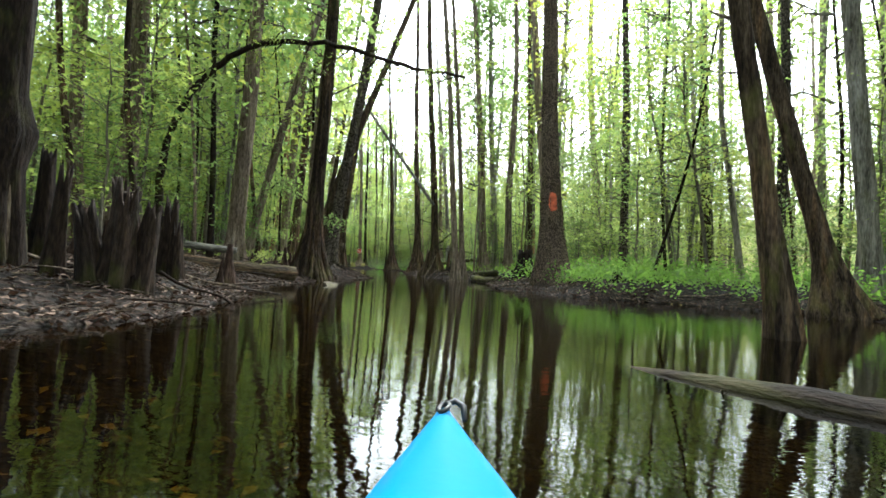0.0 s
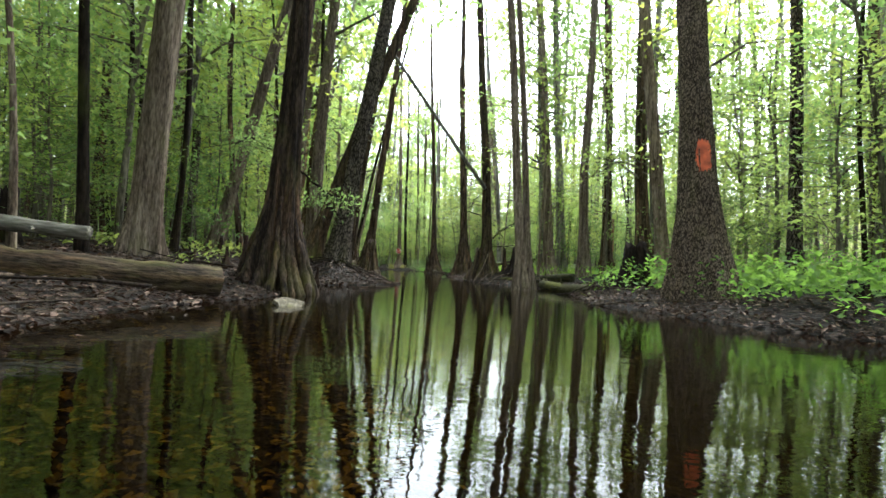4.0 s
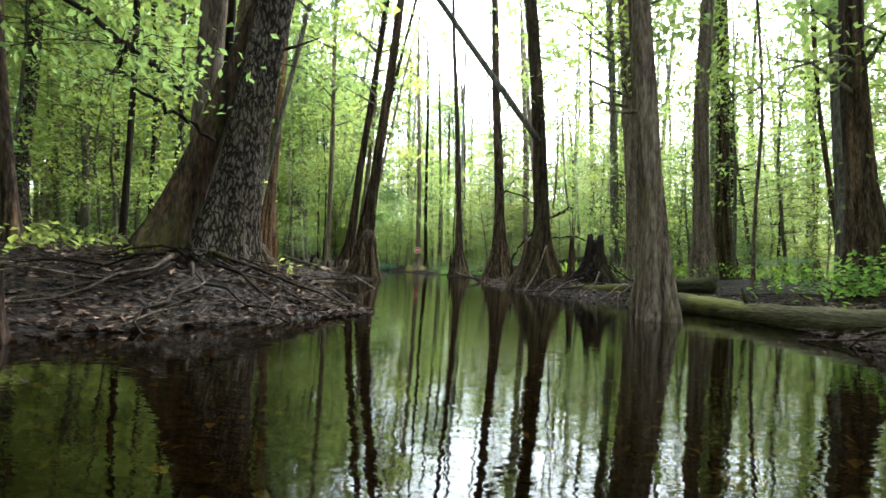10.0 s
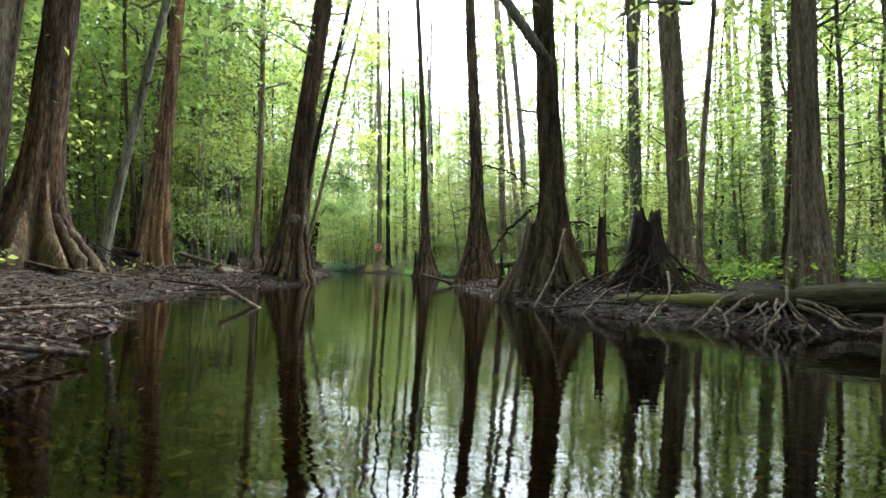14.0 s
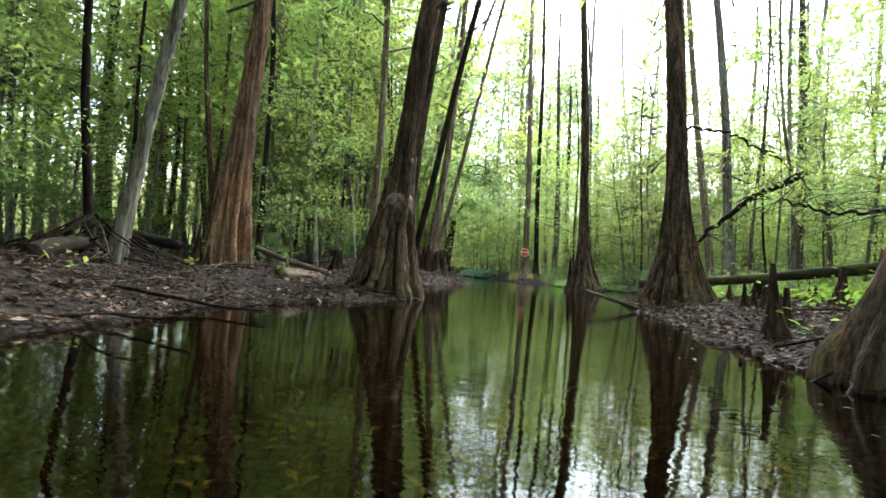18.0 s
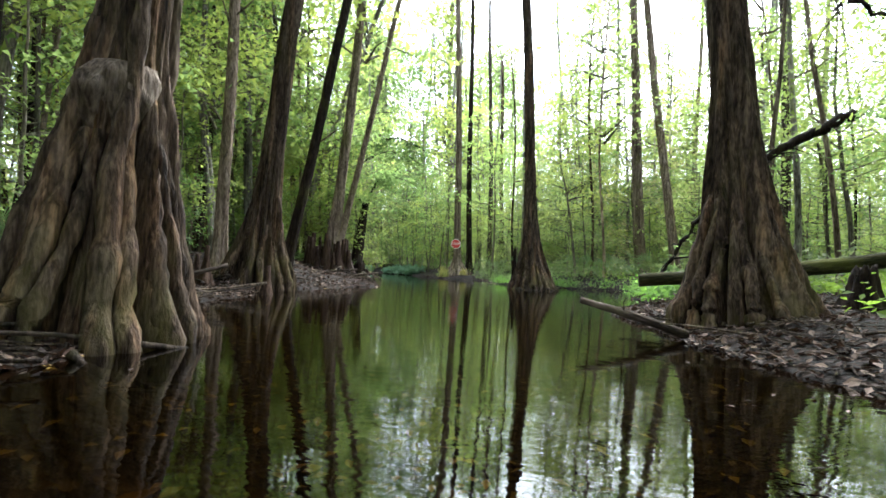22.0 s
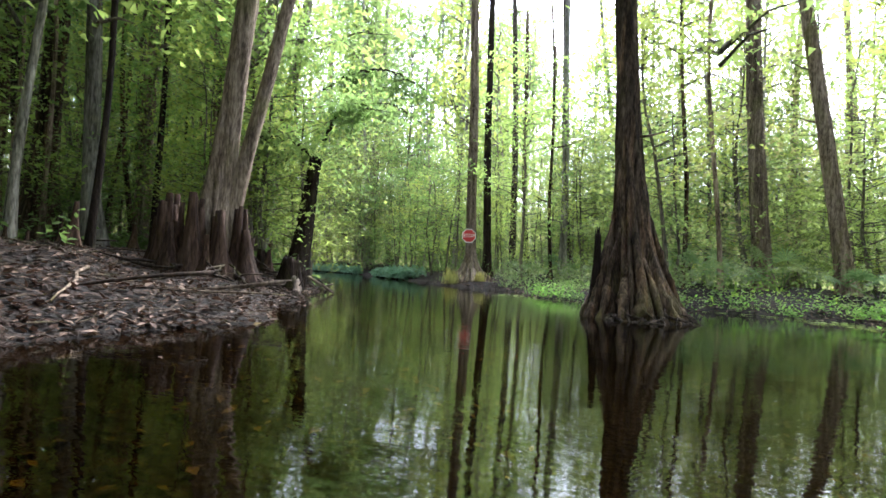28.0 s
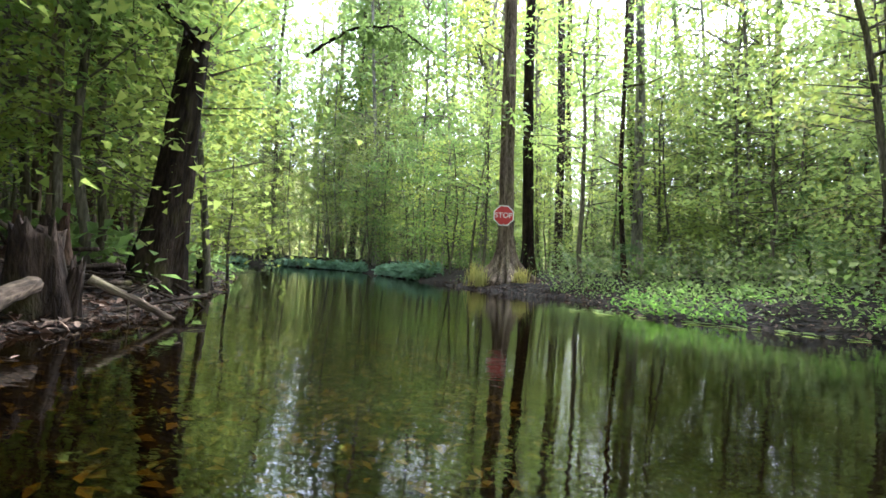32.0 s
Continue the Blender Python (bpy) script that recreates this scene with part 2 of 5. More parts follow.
def water_surface():
    m, n, l, b = material("tea_coloured_water")
    n.remove(b)
    fine = noise_node(n, l, 5.0, 3, (0.5, 1.0, 1.0))
    broad = noise_node(n, l, 1.1, 2, (0.6, 1.0, 1.0))
    wrinkle = noise_node(n, l, 22.0, 2, (0.45, 1.0, 1.0))
    s1 = n.new("ShaderNodeMath")
    s1.operation = "MULTIPLY_ADD"
    s1.inputs[1].default_value = 0.3
    l.new(wrinkle.outputs[0], s1.inputs[0])
    l.new(fine.outputs[0], s1.inputs[2])
    s2 = n.new("ShaderNodeMath")
    s2.operation = "MULTIPLY_ADD"
    s2.inputs[1].default_value = 0.9
    l.new(broad.outputs[0], s2.inputs[0])
    l.new(s1.outputs[0], s2.inputs[2])
    k = n.new("ShaderNodeBump")
    k.inputs["Strength"].default_value = 0.034
    k.inputs["Distance"].default_value = 0.06
    l.new(s2.outputs[0], k.inputs["Height"])
    g = n.new("ShaderNodeBsdfGlossy")
    g.inputs["Roughness"].default_value = 0.0
    g.inputs["Color"].default_value = (0.95, 0.95, 0.93, 1)
    t = n.new("ShaderNodeBsdfTransparent")
    t.inputs["Color"].default_value = (0.28, 0.22, 0.095, 1)
    f = n.new("ShaderNodeFresnel")
    f.inputs["IOR"].default_value = 1.34
    mx = n.new("ShaderNodeMixShader")
    l.new(k.outputs[0], g.inputs["Normal"])
    l.new(k.outputs[0], f.inputs["Normal"])
    l.new(f.outputs[0], mx.inputs[0])
    l.new(t.outputs[0], mx.inputs[1])
    l.new(g.outputs[0], mx.inputs[2])
    l.new(mx.outputs[0], n["Material Output"].inputs["Surface"])
    return m


WATER = water_surface()


def paint(name, colour, rough=0.5, wear=0.12):
    m, n, l, b = material(name, rough, 0.0, 0.5)
    t = noise_node(n, l, 7, 6)
    c = ramp(n, l, t.outputs[0], [(0.3, tuple(v * (1 - wear) for v in colour)), (0.7, tuple(min(1, v * (1 + wear)) for v in colour))])
    l.new(c.outputs[0], b.inputs["Base Color"])
    bump(n, l, b, noise_node(n, l, 60, 2).outputs[0], 0.08, 0.003)
    return m


BLUE = paint("blue_plastic", (0.0, 0.15, 0.34), 0.65, 0.05)
BLUE.node_tree.nodes["Principled BSDF"].inputs["Specular IOR Level"].default_value = 0.08
BLACK = paint("black_cord", (0.015, 0.015, 0.017), 0.6)
RED = paint("red_sign_paint", (0.52, 0.035, 0.035), 0.5)
WHITE = paint("white_sign_paint", (0.8, 0.79, 0.76), 0.5)
ORANGE = paint("orange_tree_paint", (0.5, 0.1, 0.04), 0.85, 0.5)
STEEL = paint("dull_steel", (0.3, 0.3, 0.3), 0.4)


# ---- the lie of the land ----
LEFT_Y = [-40, 0, 3, 4.5, 6.2, 8.4, 10.2, 11.5, 13, 14, 15, 15.8, 17.2, 18.2, 19.1, 19.8, 20.5, 21, 22.2, 23.7, 25.2, 27, 28.2, 29.6, 30.8, 31.6, 32.4, 33.8, 34.9, 36, 37.2, 38.6, 40, 41.9, 43, 44.2, 45.4, 47.2, 50, 54, 57, 59, 61, 62.5, 64]
LEFT_X = [-3.5, -3, -2.6, -2.3, -2.35, -2.95, -3.3, -3.25, -3.15, -3.1, -3.4, -3.65, -3.65, -3.05, -2.7, -2.5, -3.2, -3.55, -3.65, -4.5, -5.6, -5.6, -6.3, -6.1, -5.7, -5.8, -6.7, -7.05, -7.4, -7.6, -8.2, -8.45, -8.0, -7.8, -8.4, -8.7, -9.3, -9.9, -11.7, -14.5, -17.5, -20, -27, -45, -140]
RIGHT_Y = [-40, 0, 8, 9.5, 10.6, 11.4, 12, 12.8, 13.6, 14.8, 15.4, 16, 18.7, 21.2, 23, 24.4, 24.9, 25.6, 26.2, 27.3, 28.9, 30.4, 32.4, 33.9, 35.6, 37.6, 38.2, 40.7, 43, 45.3, 47, 48.4, 48.9, 49.3, 50.5, 52.7, 54.5, 55, 56.5, 58.5, 61, 64, 67, 69.5, 71.5, 73, 74.5]
RIGHT_X = [7, 7, 7.4, 6.9, 6.0, 4.8, 3.4, 2.6, 2.3, 2.05, 1.7, 1.45, 1.55, 2.0, 2.3, 2.2, 1.2, 0.2, -0.4, -1.05, -1.25, -1.75, -1.85, -2.3, -2.5, -2.75, -2.4, -1.6, -1.8, -1.3, -0.5, -0.5, -1.2, -3.2, -6.0, -6.4, -7.6, -9.0, -10, -11.5, -13.5, -15.5, -18, -24, -36, -70, -140]


def banks(x, y):
    """Metres inland of the left and of the right waterline (minus: on the water)."""
    xl, xr = np.interp(y, LEFT_Y, LEFT_X), np.interp(y, RIGHT_Y, RIGHT_X)
    sl = (np.interp(y + 0.4, LEFT_Y, LEFT_X) - np.interp(y - 0.4, LEFT_Y, LEFT_X)) / 0.8
    sr = (np.interp(y + 0.4, RIGHT_Y, RIGHT_X) - np.interp(y - 0.4, RIGHT_Y, RIGHT_X)) / 0.8
    return (xl - x) / np.sqrt(1 + sl * sl), (x - xr) / np.sqrt(1 + sr * sr)


def wobble(x, y, s):
    return (np.sin(x * 1.7 * s + 1.3 * np.sin(y * 1.1 * s)) + np.sin(y * 1.3 * s + 2.1 * np.sin(x * 0.9 * s + 0.7)) + 0.6 * np.sin((x + y) * 2.9 * s + 0.5)) / 2.6


def ground_z(x, y):
    x, y = np.asarray(x, float), np.asarray(y, float)
    dl, dr = banks(x, y)
    edge = 0.1 * wobble(x, y, 1.6) + 0.06 * wobble(x, y, 4.3)
    dl, dr = dl + edge, dr + edge
    hl = np.where(dl < 1, 0.25 * dl, 0.25 + 0.4 * (1 - np.exp(-np.maximum(dl - 1, 0) / 1.8)))
    hl = hl * np.interp(y, [26, 29, 38, 41], [1, 0.55, 0.55, 1])
    hl = hl + 0.2 * np.clip(dl * 2.5, 0, 1) * np.exp(-((x + 8.6) ** 2 + (y - 38.1) ** 2) / 0.7)
    hl = hl + 0.1 * np.clip(dl * 2, 0, 1) * np.exp(-((x + 4.2) ** 2 + (y - 19.5) ** 2) / 0.8)
    hr = np.where(dr < 0.8, 0.25 * dr, 0.2 + 0.4 * (1 - np.exp(-np.maximum(dr - 0.8, 0) / 5)))
    bed = -0.55 * (1 - np.exp(-np.maximum(np.minimum(-dl, -dr), 0) / 1.1))
    bed = bed + 0.58 * np.exp(-(((x + 4.25) ** 2 + (y - 45.6) ** 2) / 1.05) ** 2)
    h = np.where(dl > 0, hl, np.where(dr > 0, hr, bed))
    land = np.clip(np.maximum(dl, dr), 0, 1.5) / 1.5
    return h + land * (0.07 * wobble(x, y, 0.9) + 0.05 * wobble(y, x, 2.6)) + 0.015 * wobble(x, y, 7)


def gz(x, y):
    return float(ground_z(x, y))


def mesh_of(name, verts, faces, mat, smooth=True):
    me = bpy.data.meshes.new(name)
    verts = np.asarray(verts, dtype=np.float32)
    me.from_pydata(verts.tolist() if len(verts) < 5 else verts, [], faces if isinstance(faces, list) else np.asarray(faces))
    me.materials.append(mat)
    if smooth:
        me.polygons.foreach_set("use_smooth", np.ones(len(me.polygons), dtype=bool))
    me.update()
    return me


def part(name, me, parent, label="", m=None):
    ob = new(name, me)
    ob.parent = parent
    if m is not None:
        ob.matrix_basis = m
    if label:
        ob["label"] = label
    return ob


def thing(name, label, category, m, group="", me=None, kind=""):
    ob = new(name, me)
    ob.matrix_basis = m
    return tagged(ob, label, category, group, kind)


def grid_faces(nu, nv, wrap=False):
    """Quads of a grid of nv rows with nu points each; wrap closes every row."""
    i = np.arange(nu if wrap else nu - 1)
    j = np.arange(nv - 1)
    a = (j[:, None] * nu + i[None, :]).ravel()
    b = (j[:, None] * nu + ((i + 1) % nu)[None, :]).ravel()
    return np.stack([a, b, b + nu, a + nu], 1)


def lay_ground():
    xs = np.concatenate([[-2500, -700, -250, -120], np.arange(-80, -24, 2.5), np.arange(-24, -14, 0.5), np.arange(-14, 8, 0.18), np.arange(8, 20, 0.6), np.arange(20, 70, 2.5), [90, 140, 300, 800, 2500]])
    ys = np.concatenate([[-2500, -700, -200, -80, -40, -20], np.arange(-10, 0, 1.0), np.arange(0, 60, 0.25), np.arange(60, 77, 0.5), np.arange(77, 130, 3), [150, 220, 400, 900, 2500]])
    gx, gy = np.meshgrid(xs, ys)
    h = ground_z(gx, gy)
    v = np.stack([gx.ravel(), gy.ravel(), h.ravel()], 1)
    ob = new("ground", mesh_of("ground", v, grid_faces(len(xs), len(ys)), SOIL))
    tagged(ob, "dark muddy creek banks and bed under dead leaves", "ground", kind="structure")
    w = [(-160, -60, 0), (30, -60, 0), (30, 90, 0), (-160, 90, 0)]
    ob = new("water", mesh_of("water", w, [(0, 1, 2, 3)], WATER, False))
    tagged(ob, "still tea-coloured creek water mirroring the trees", "water", kind="structure")


lay_ground()


# ---- trunks, limbs and leaves ----
def tube(path, radii, sides=6, twist=0.0, cap=True):
    """Points and quads of a tapering tube along a path."""
    p = np.asarray(path, float)
    r = np.asarray(radii, float)
    d = np.gradient(p, axis=0)
    d /= np.linalg.norm(d, axis=1)[:, None] + 1e-9
    up = np.where(np.abs(d[:, 2:3]) > 0.9, np.array([[1.0, 0, 0]]), np.array([[0, 0, 1.0]]))
    u = np.cross(d, up)
    u /= np.linalg.norm(u, axis=1)[:, None] + 1e-9
    w = np.cross(d, u)
    a = np.linspace(0, 2 * np.pi, sides, endpoint=False)
    v = p[:, None, :] + r[:, None, None] * (np.cos(a)[None, :, None] * u[:, None, :] + np.sin(a)[None, :, None] * w[:, None, :])
    f = grid_faces(sides, len(p), True).tolist()
    if cap:
        f += [list(range(sides))[::-1], [(len(p) - 1) * sides + k for k in range(sides)]]
    return v.reshape(-1, 3), f


def joined(pieces):
    vs, fs, n = [], [], 0
    for v, f in pieces:
        vs.append(np.asarray(v, float))
        fs += [[k + n for k in q] for q in f]
        n += len(v)
    return np.concatenate(vs), fs


def trunk_shape(height, r, base, flare, flutes, seed, lean=(0.0, 0.0), bend=0.0, groove=0.3, knob=None, sides=36, rings=30, taper=0.5, sink=0.7, shoulder=None):
    """A fluted, buttressed trunk: base radius, height over which it narrows, grooves that fade upwards."""
    rng = np.random.default_rng(seed)
    u = np.linspace(0, 1, rings)
    z = -sink + (height + sink) * u ** (2.1 if sides > 100 else 1.7)
    zz = np.maximum(z, 0)
    a = np.linspace(0, 2 * np.pi, sides, endpoint=False)
    body = r * (1 - taper * zz / height) + (base - r) * np.exp(-(zz / flare) ** 1.25)
    fade = np.exp(-(zz / (flare * 1.7)) ** 1.5)
    if shoulder:
        zs, rs = shoulder
        low = rs + (base - rs) * np.maximum(1 - zz / zs, 0) ** 1.35
        step = 1 / (1 + np.exp((zz - zs) / 0.16))
        body = step * low + (1 - step) * r * (1 - taper * zz / height)
        fade = 0.25 + 0.75 * step - 0.25 * (zz > zs + 1)
    ph = rng.uniform(0, 6.28)
    aa = a + 0.22 * np.sin(2 * a + rng.uniform(0, 6)) + 0.12 * np.sin(3 * a + rng.uniform(0, 6))
    tall, deep = rng.uniform(0.55, 1.5, flutes), rng.uniform(0.6, 1.25, flutes)
    out = np.empty((rings, sides, 3))
    for k in range(rings):
        turn = flutes * (aa + 0.06 * zz[k] + 0.03 * np.sin(zz[k] * 3 + 2 * a)) / 2 + ph
        rib = np.floor(turn / np.pi + 0.5).astype(int) % flutes
        f = fade[k] ** (1 / tall[rib])
        lobe = np.abs(np.cos(turn))
        split = np.abs(np.cos(turn * 2 + 0.5 * np.sin(zz[k] * 2 + ph)))
        rr = body[k] * (1 + groove * 1.7 * (f * deep[rib] * lobe ** 0.75 - 0.66 * fade[k]) + 0.16 * groove * f * (split - 0.6) * lobe + 0.05 * np.sin(3 * a + zz[k] * 1.3 + ph))
        if sides >= 40:
            f3 = np.abs(np.cos(flutes * 2.5 * aa + 0.6 * zz[k] + ph))
            rr *= 1 + (0.03 + 0.05 * fade[k]) * (f3 - 0.6)
        if sides > 100 and groove > 0.2:
            rr += base * 0.14 * np.exp(-zz[k] / 0.16) * deep[rib] * lobe ** 2 * (tall[rib] > 0.8)
            rr += 0.016 * fade[k] * lobe ** 3 * np.sin(zz[k] * (15 + 9 * deep[rib]) + 5 * tall[rib]) * np.sin(zz[k] * 6.1 + 7 * deep[rib])
        rr += min(0.012, r * 0.07) * np.sin(7 * a + zz[k] * 4 + ph) + min(0.007, r * 0.05) * rng.uniform(-1, 1, sides)
        if knob:
            kz, ka, kr = knob
            lump = np.exp(-((z[k] - kz) / 0.16) ** 2) * (0.45 + 0.55 * np.cos(a - ka)).clip(0)
            rr += kr * lump * (1 + 0.35 * np.sin(5 * a + 9 * z[k]))
        cx = lean[0] * zz[k] + bend * np.sin(zz[k] * 0.35 + ph) * min(1, zz[k] / 4)
        cy = lean[1] * zz[k] + bend * 0.7 * np.cos(zz[k] * 0.3 + ph) * min(1, zz[k] / 4)
        out[k] = np.stack([cx + rr * np.cos(a), cy + rr * np.sin(a), np.full(sides, z[k])], 1)
    f = grid_faces(sides, rings, True).tolist()
    f.append([(rings - 1) * sides + k for k in range(sides)])
    return out.reshape(-1, 3), f


def leaf_cloud(centres, sizes, rng, flat=0.55, wide=0.62, pointed=False):
    """A rhombus with a fold for every leaf, or, pointed, a small three-cornered one."""
    n = len(centres)
    a = rng.uniform(0, 2 * np.pi, n)
    tilt = rng.normal(0, 1 - flat, n)
    d = np.stack([np.cos(a) * np.cos(tilt), np.sin(a) * np.cos(tilt), np.sin(tilt) - 0.15], 1)
    s = np.stack([-np.sin(a), np.cos(a), rng.normal(0, 1 - flat, n)], 1)
    nn = np.cross(d, s)
    L, W = sizes[:, None] * 0.5, sizes[:, None] * 0.5 * wide
    c = np.asarray(centres)
    if pointed:
        v = np.stack([c - d * L + s * W, c + d * L, c - d * L * 0.7 - s * W], 1).reshape(-1, 3)
        return v, np.arange(3 * n).reshape(-1, 3)
    v = np.stack([c - d * L, c + s * W + nn * W * 0.3, c + d * L, c - s * W + nn * W * 0.3], 1).reshape(-1, 3)
    f = np.arange(4 * n).reshape(-1, 4)
    return v, f


def spray_tree(seed, height, spread, sprays, per, leaf, low, stem_r, top_heavy=0.0, lean=0.1):
    """A young or small tree: a thin crooked stem, side limbs, and flat layered sprays of leaves."""
    rng = np.random.default_rng(seed)
    hs = np.linspace(-0.3, height, 9)
    wander = np.cumsum(rng.normal(0, lean, (9, 2)), 0) * (height / 9)
    wander -= wander[0]
    path = np.column_stack([wander, hs])
    stem = tube(path, np.linspace(stem_r, stem_r * 0.25, 9), 7)
    limbs, cs, sz = [], [], []
    for k in range(sprays):
        t = low + (1 - low) * rng.uniform(0, 1) ** (1 - top_heavy)
        h = t * height
        at = np.array([np.interp(h, hs, path[:, 0]), np.interp(h, hs, path[:, 1]), h])
        a, reach = rng.uniform(0, 6.283), spread * rng.uniform(0.25, 1.0) * (1.15 - 0.6 * abs(t - 0.55))
        end = at + np.array([np.cos(a) * reach, np.sin(a) * reach, reach * rng.uniform(0.0, 0.45)])
        limbs.append(tube([at, end], [stem_r * 0.28, 0.004], 3, cap=False))
        rad = rng.uniform(0.35, 0.8) * (0.5 + leaf * 4)
        per_k, leaf_k = int(per * 1.9), leaf * 0.75
        q = rng.normal(0, 1, (per_k, 2)) * rad * 0.6
        slope = rng.normal(0, 0.25, 2)
        zq = q @ slope + rng.normal(0, 0.06 + leaf * 0.3, per_k) - 0.12 * (q ** 2).sum(1)
        cs.append(end + np.column_stack([q, zq]))
        sz.append(leaf_k * rng.uniform(0.6, 1.3, per_k))
    return stem, joined(limbs), leaf_cloud(np.concatenate(cs), np.concatenate(sz), rng, 0.55, 0.7, True)


def tall_crown(seed, low, high, spread, clumps, per, leaf):
    """Leaves of a tall swamp tree: limbs along the upper trunk with ragged drooping clumps."""
    rng = np.random.default_rng(seed)
    limbs, cs, sz = [], [], []
    for k in range(clumps):
        h = low + (high - low) * rng.uniform(0, 1) ** 0.8
        a = rng.uniform(0, 6.283)
        reach = spread * rng.uniform(0.2, 1.0) * (1.1 - 0.5 * (h - low) / (high - low))
        at = np.array([0, 0, h])
        end = at + np.array([np.cos(a) * reach, np.sin(a) * reach, rng.uniform(-0.1, 0.5) * reach])
        limbs.append(tube([at, (at + end) / 2 + np.array([0, 0, 0.15 * reach]), end], [0.05, 0.03, 0.008], 3, cap=False))
        per_k, leaf_k = int(per * 2.0), leaf * 0.72
        rad = rng.uniform(0.5, 1.1)
        q = rng.normal(0, 1, (per_k, 3)) * np.array([rad, rad, rad * 0.42]) * 0.66
        cs.append(end + q)
        sz.append(leaf_k * rng.uniform(0.6, 1.35, per_k))
    return joined(limbs), leaf_cloud(np.concatenate(cs), np.concatenate(sz), rng, 0.4, 0.7, True)


# ---- the trees that line the creek ----
def foliage(t, pair, name="crown", m=None):
    """Side limbs and leaves, too many to count, as parts of a tree."""
    part("branchwork", pair[0], t, m=m)["kind"] = "stuff"
    part(name, pair[1], t, m=m)["kind"] = "stuff"


def swamp_tree(x, y, r, base, flare, label, mat=CYPRESS, lean=(0.0, 0.0), height=19.0, flutes=9, seed=1, groove=0.3, knob=None, bend=0.05, crown=None, z=None, sides=72, shoulder=None, name="cypress_tree", ribs=0):
    """A tall tree at x, y: buttressed trunk, and, where given, one of the shared crowns."""
    t = thing(name, label, "tree", pose(x, y, gz(x, y) if z is None else z), "trees along the creek")
    v, f = trunk_shape(height, r, base, flare, flutes, seed, lean, bend, groove, knob, sides, 60 if sides > 100 else 36, shoulder=shoulder)
    part("trunk", mesh_of("trunk", v, f, mat), t)
    rng = np.random.default_rng(seed + 900)
    for k in range(ribs):
        a, ph, thick = 6.283 * (k + rng.uniform(-0.3, 0.3)) / ribs, rng.uniform(0, 6.283), rng.uniform(0.05, 0.085) * base / 0.48
        zs = np.linspace(-0.25, rng.uniform(0.5, 1.5) * (shoulder[0] if shoulder else flare), 22)
        zz = np.maximum(zs, 0)
        if shoulder:
            body = shoulder[1] + (base - shoulder[1]) * np.maximum(1 - zz / shoulder[0], 0) ** 1.35
        else:
            body = r + (base - r) * np.exp(-(zz / flare) ** 1.25)
        u = np.linspace(0, 1, 22)
        out = body * (1.2 - 0.32 * u ** 3) + 0.12 * base * np.exp(-zz / 0.12)
        aa = a + 0.05 * np.sin(zs * 3.1 + ph) + 0.03 * np.sin(zs * 7 + 2 * ph)
        size = thick * (1.1 - 0.55 * u) * (1 + 0.16 * np.sin(zs * 14 + ph) + 0.12 * np.sin(zs * 31 + 3 * ph))
        v, f = tube(np.column_stack([lean[0] * zz + out * np.cos(aa), lean[1] * zz + out * np.sin(aa), zs]), size, 9)
        v = v + rng.normal(0, 0.004, v.shape)
        part("buttress_rib", mesh_of("buttress_rib", v, f, mat), t)
    rng = np.random.default_rng(seed)
    for k in range(3):
        h, a, n = rng.uniform(2.2, 7.5), rng.uniform(0, 6.283), rng.uniform(0.15, 0.7)
        d = np.array([math.cos(a), math.sin(a), rng.uniform(0.1, 0.7)])
        at = np.array([lean[0] * h, lean[1] * h, h]) + d * r * 0.6
        v, f = tube([at, at + d * n * 0.5, at + d * n + (0, 0, 0.05 * n)], [0.022, 0.016, 0.006], 6)
        part("dead_branch", mesh_of("dead_branch", v, f, DEADWOOD), t)
    if crown is not None:
        foliage(t, CROWNS[crown], m=Matrix.Translation((lean[0] * 10, lean[1] * 10, 0)) @ pose(0, 0, 0, 0, 0, seed * 67))
    return t


CROWNS = []
for k, (low, high, spread, clumps, per, leaf) in enumerate([(6, 18, 3.2, 44, 30, 0.32), (5, 17, 2.8, 42, 30, 0.31), (7, 19, 3.6, 46, 30, 0.34), (7.5, 18, 2.6, 38, 30, 0.31)]):
    (lv, lf), (cv, cf) = tall_crown(40 + k, low, high, spread, clumps, per, leaf)
    CROWNS.append((mesh_of("limbs", lv, lf, LIMBWOOD), mesh_of("crown", cv, cf, LEAF, False)))

swamp_tree(-7.03, 11.62, 0.21, 0.45, 0.7, "tall cypress on the leaf-strewn bank behind rotting stumps", lean=(0.022, 0.018), seed=2, crown=0)
swamp_tree(-5.32, 13.64, 0.2, 0.32, 0.5, "straight grey-brown cypress beside a fallen log", lean=(0.027, 0.014), seed=3, crown=1)
swamp_tree(-3.42, 13.85, 0.17, 0.46, 0.95, "cypress with a deeply fluted dark base at the waterline", ROTBARK, lean=(0.018, 0.03), flutes=12, seed=4, groove=0.3, z=0.0, sides=170, ribs=19)
swamp_tree(-4.22, 19.7, 0.2, 0.42, 0.75, "thick leaning hardwood with furrowed bark on a mound", SCALEBARK, (0.11, 0.09), flutes=6, seed=5, groove=0.12, crown=3, z=0.3, name="hardwood_tree", sides=120)
swamp_tree(-5.0, 19.75, 0.17, 0.42, 0.6, "dark mossy trunk leaning beside the furrowed hardwood", MOSSBARK, (0.3, 0.14), flutes=6, seed=45, groove=0.12, z=0.35, height=14, name="hardwood_tree")
swamp_tree(-5.3, 20.9, 0.17, 0.34, 0.6, "slim cypress behind the leaning hardwood", lean=(0.03, 0.02), seed=6, crown=0)
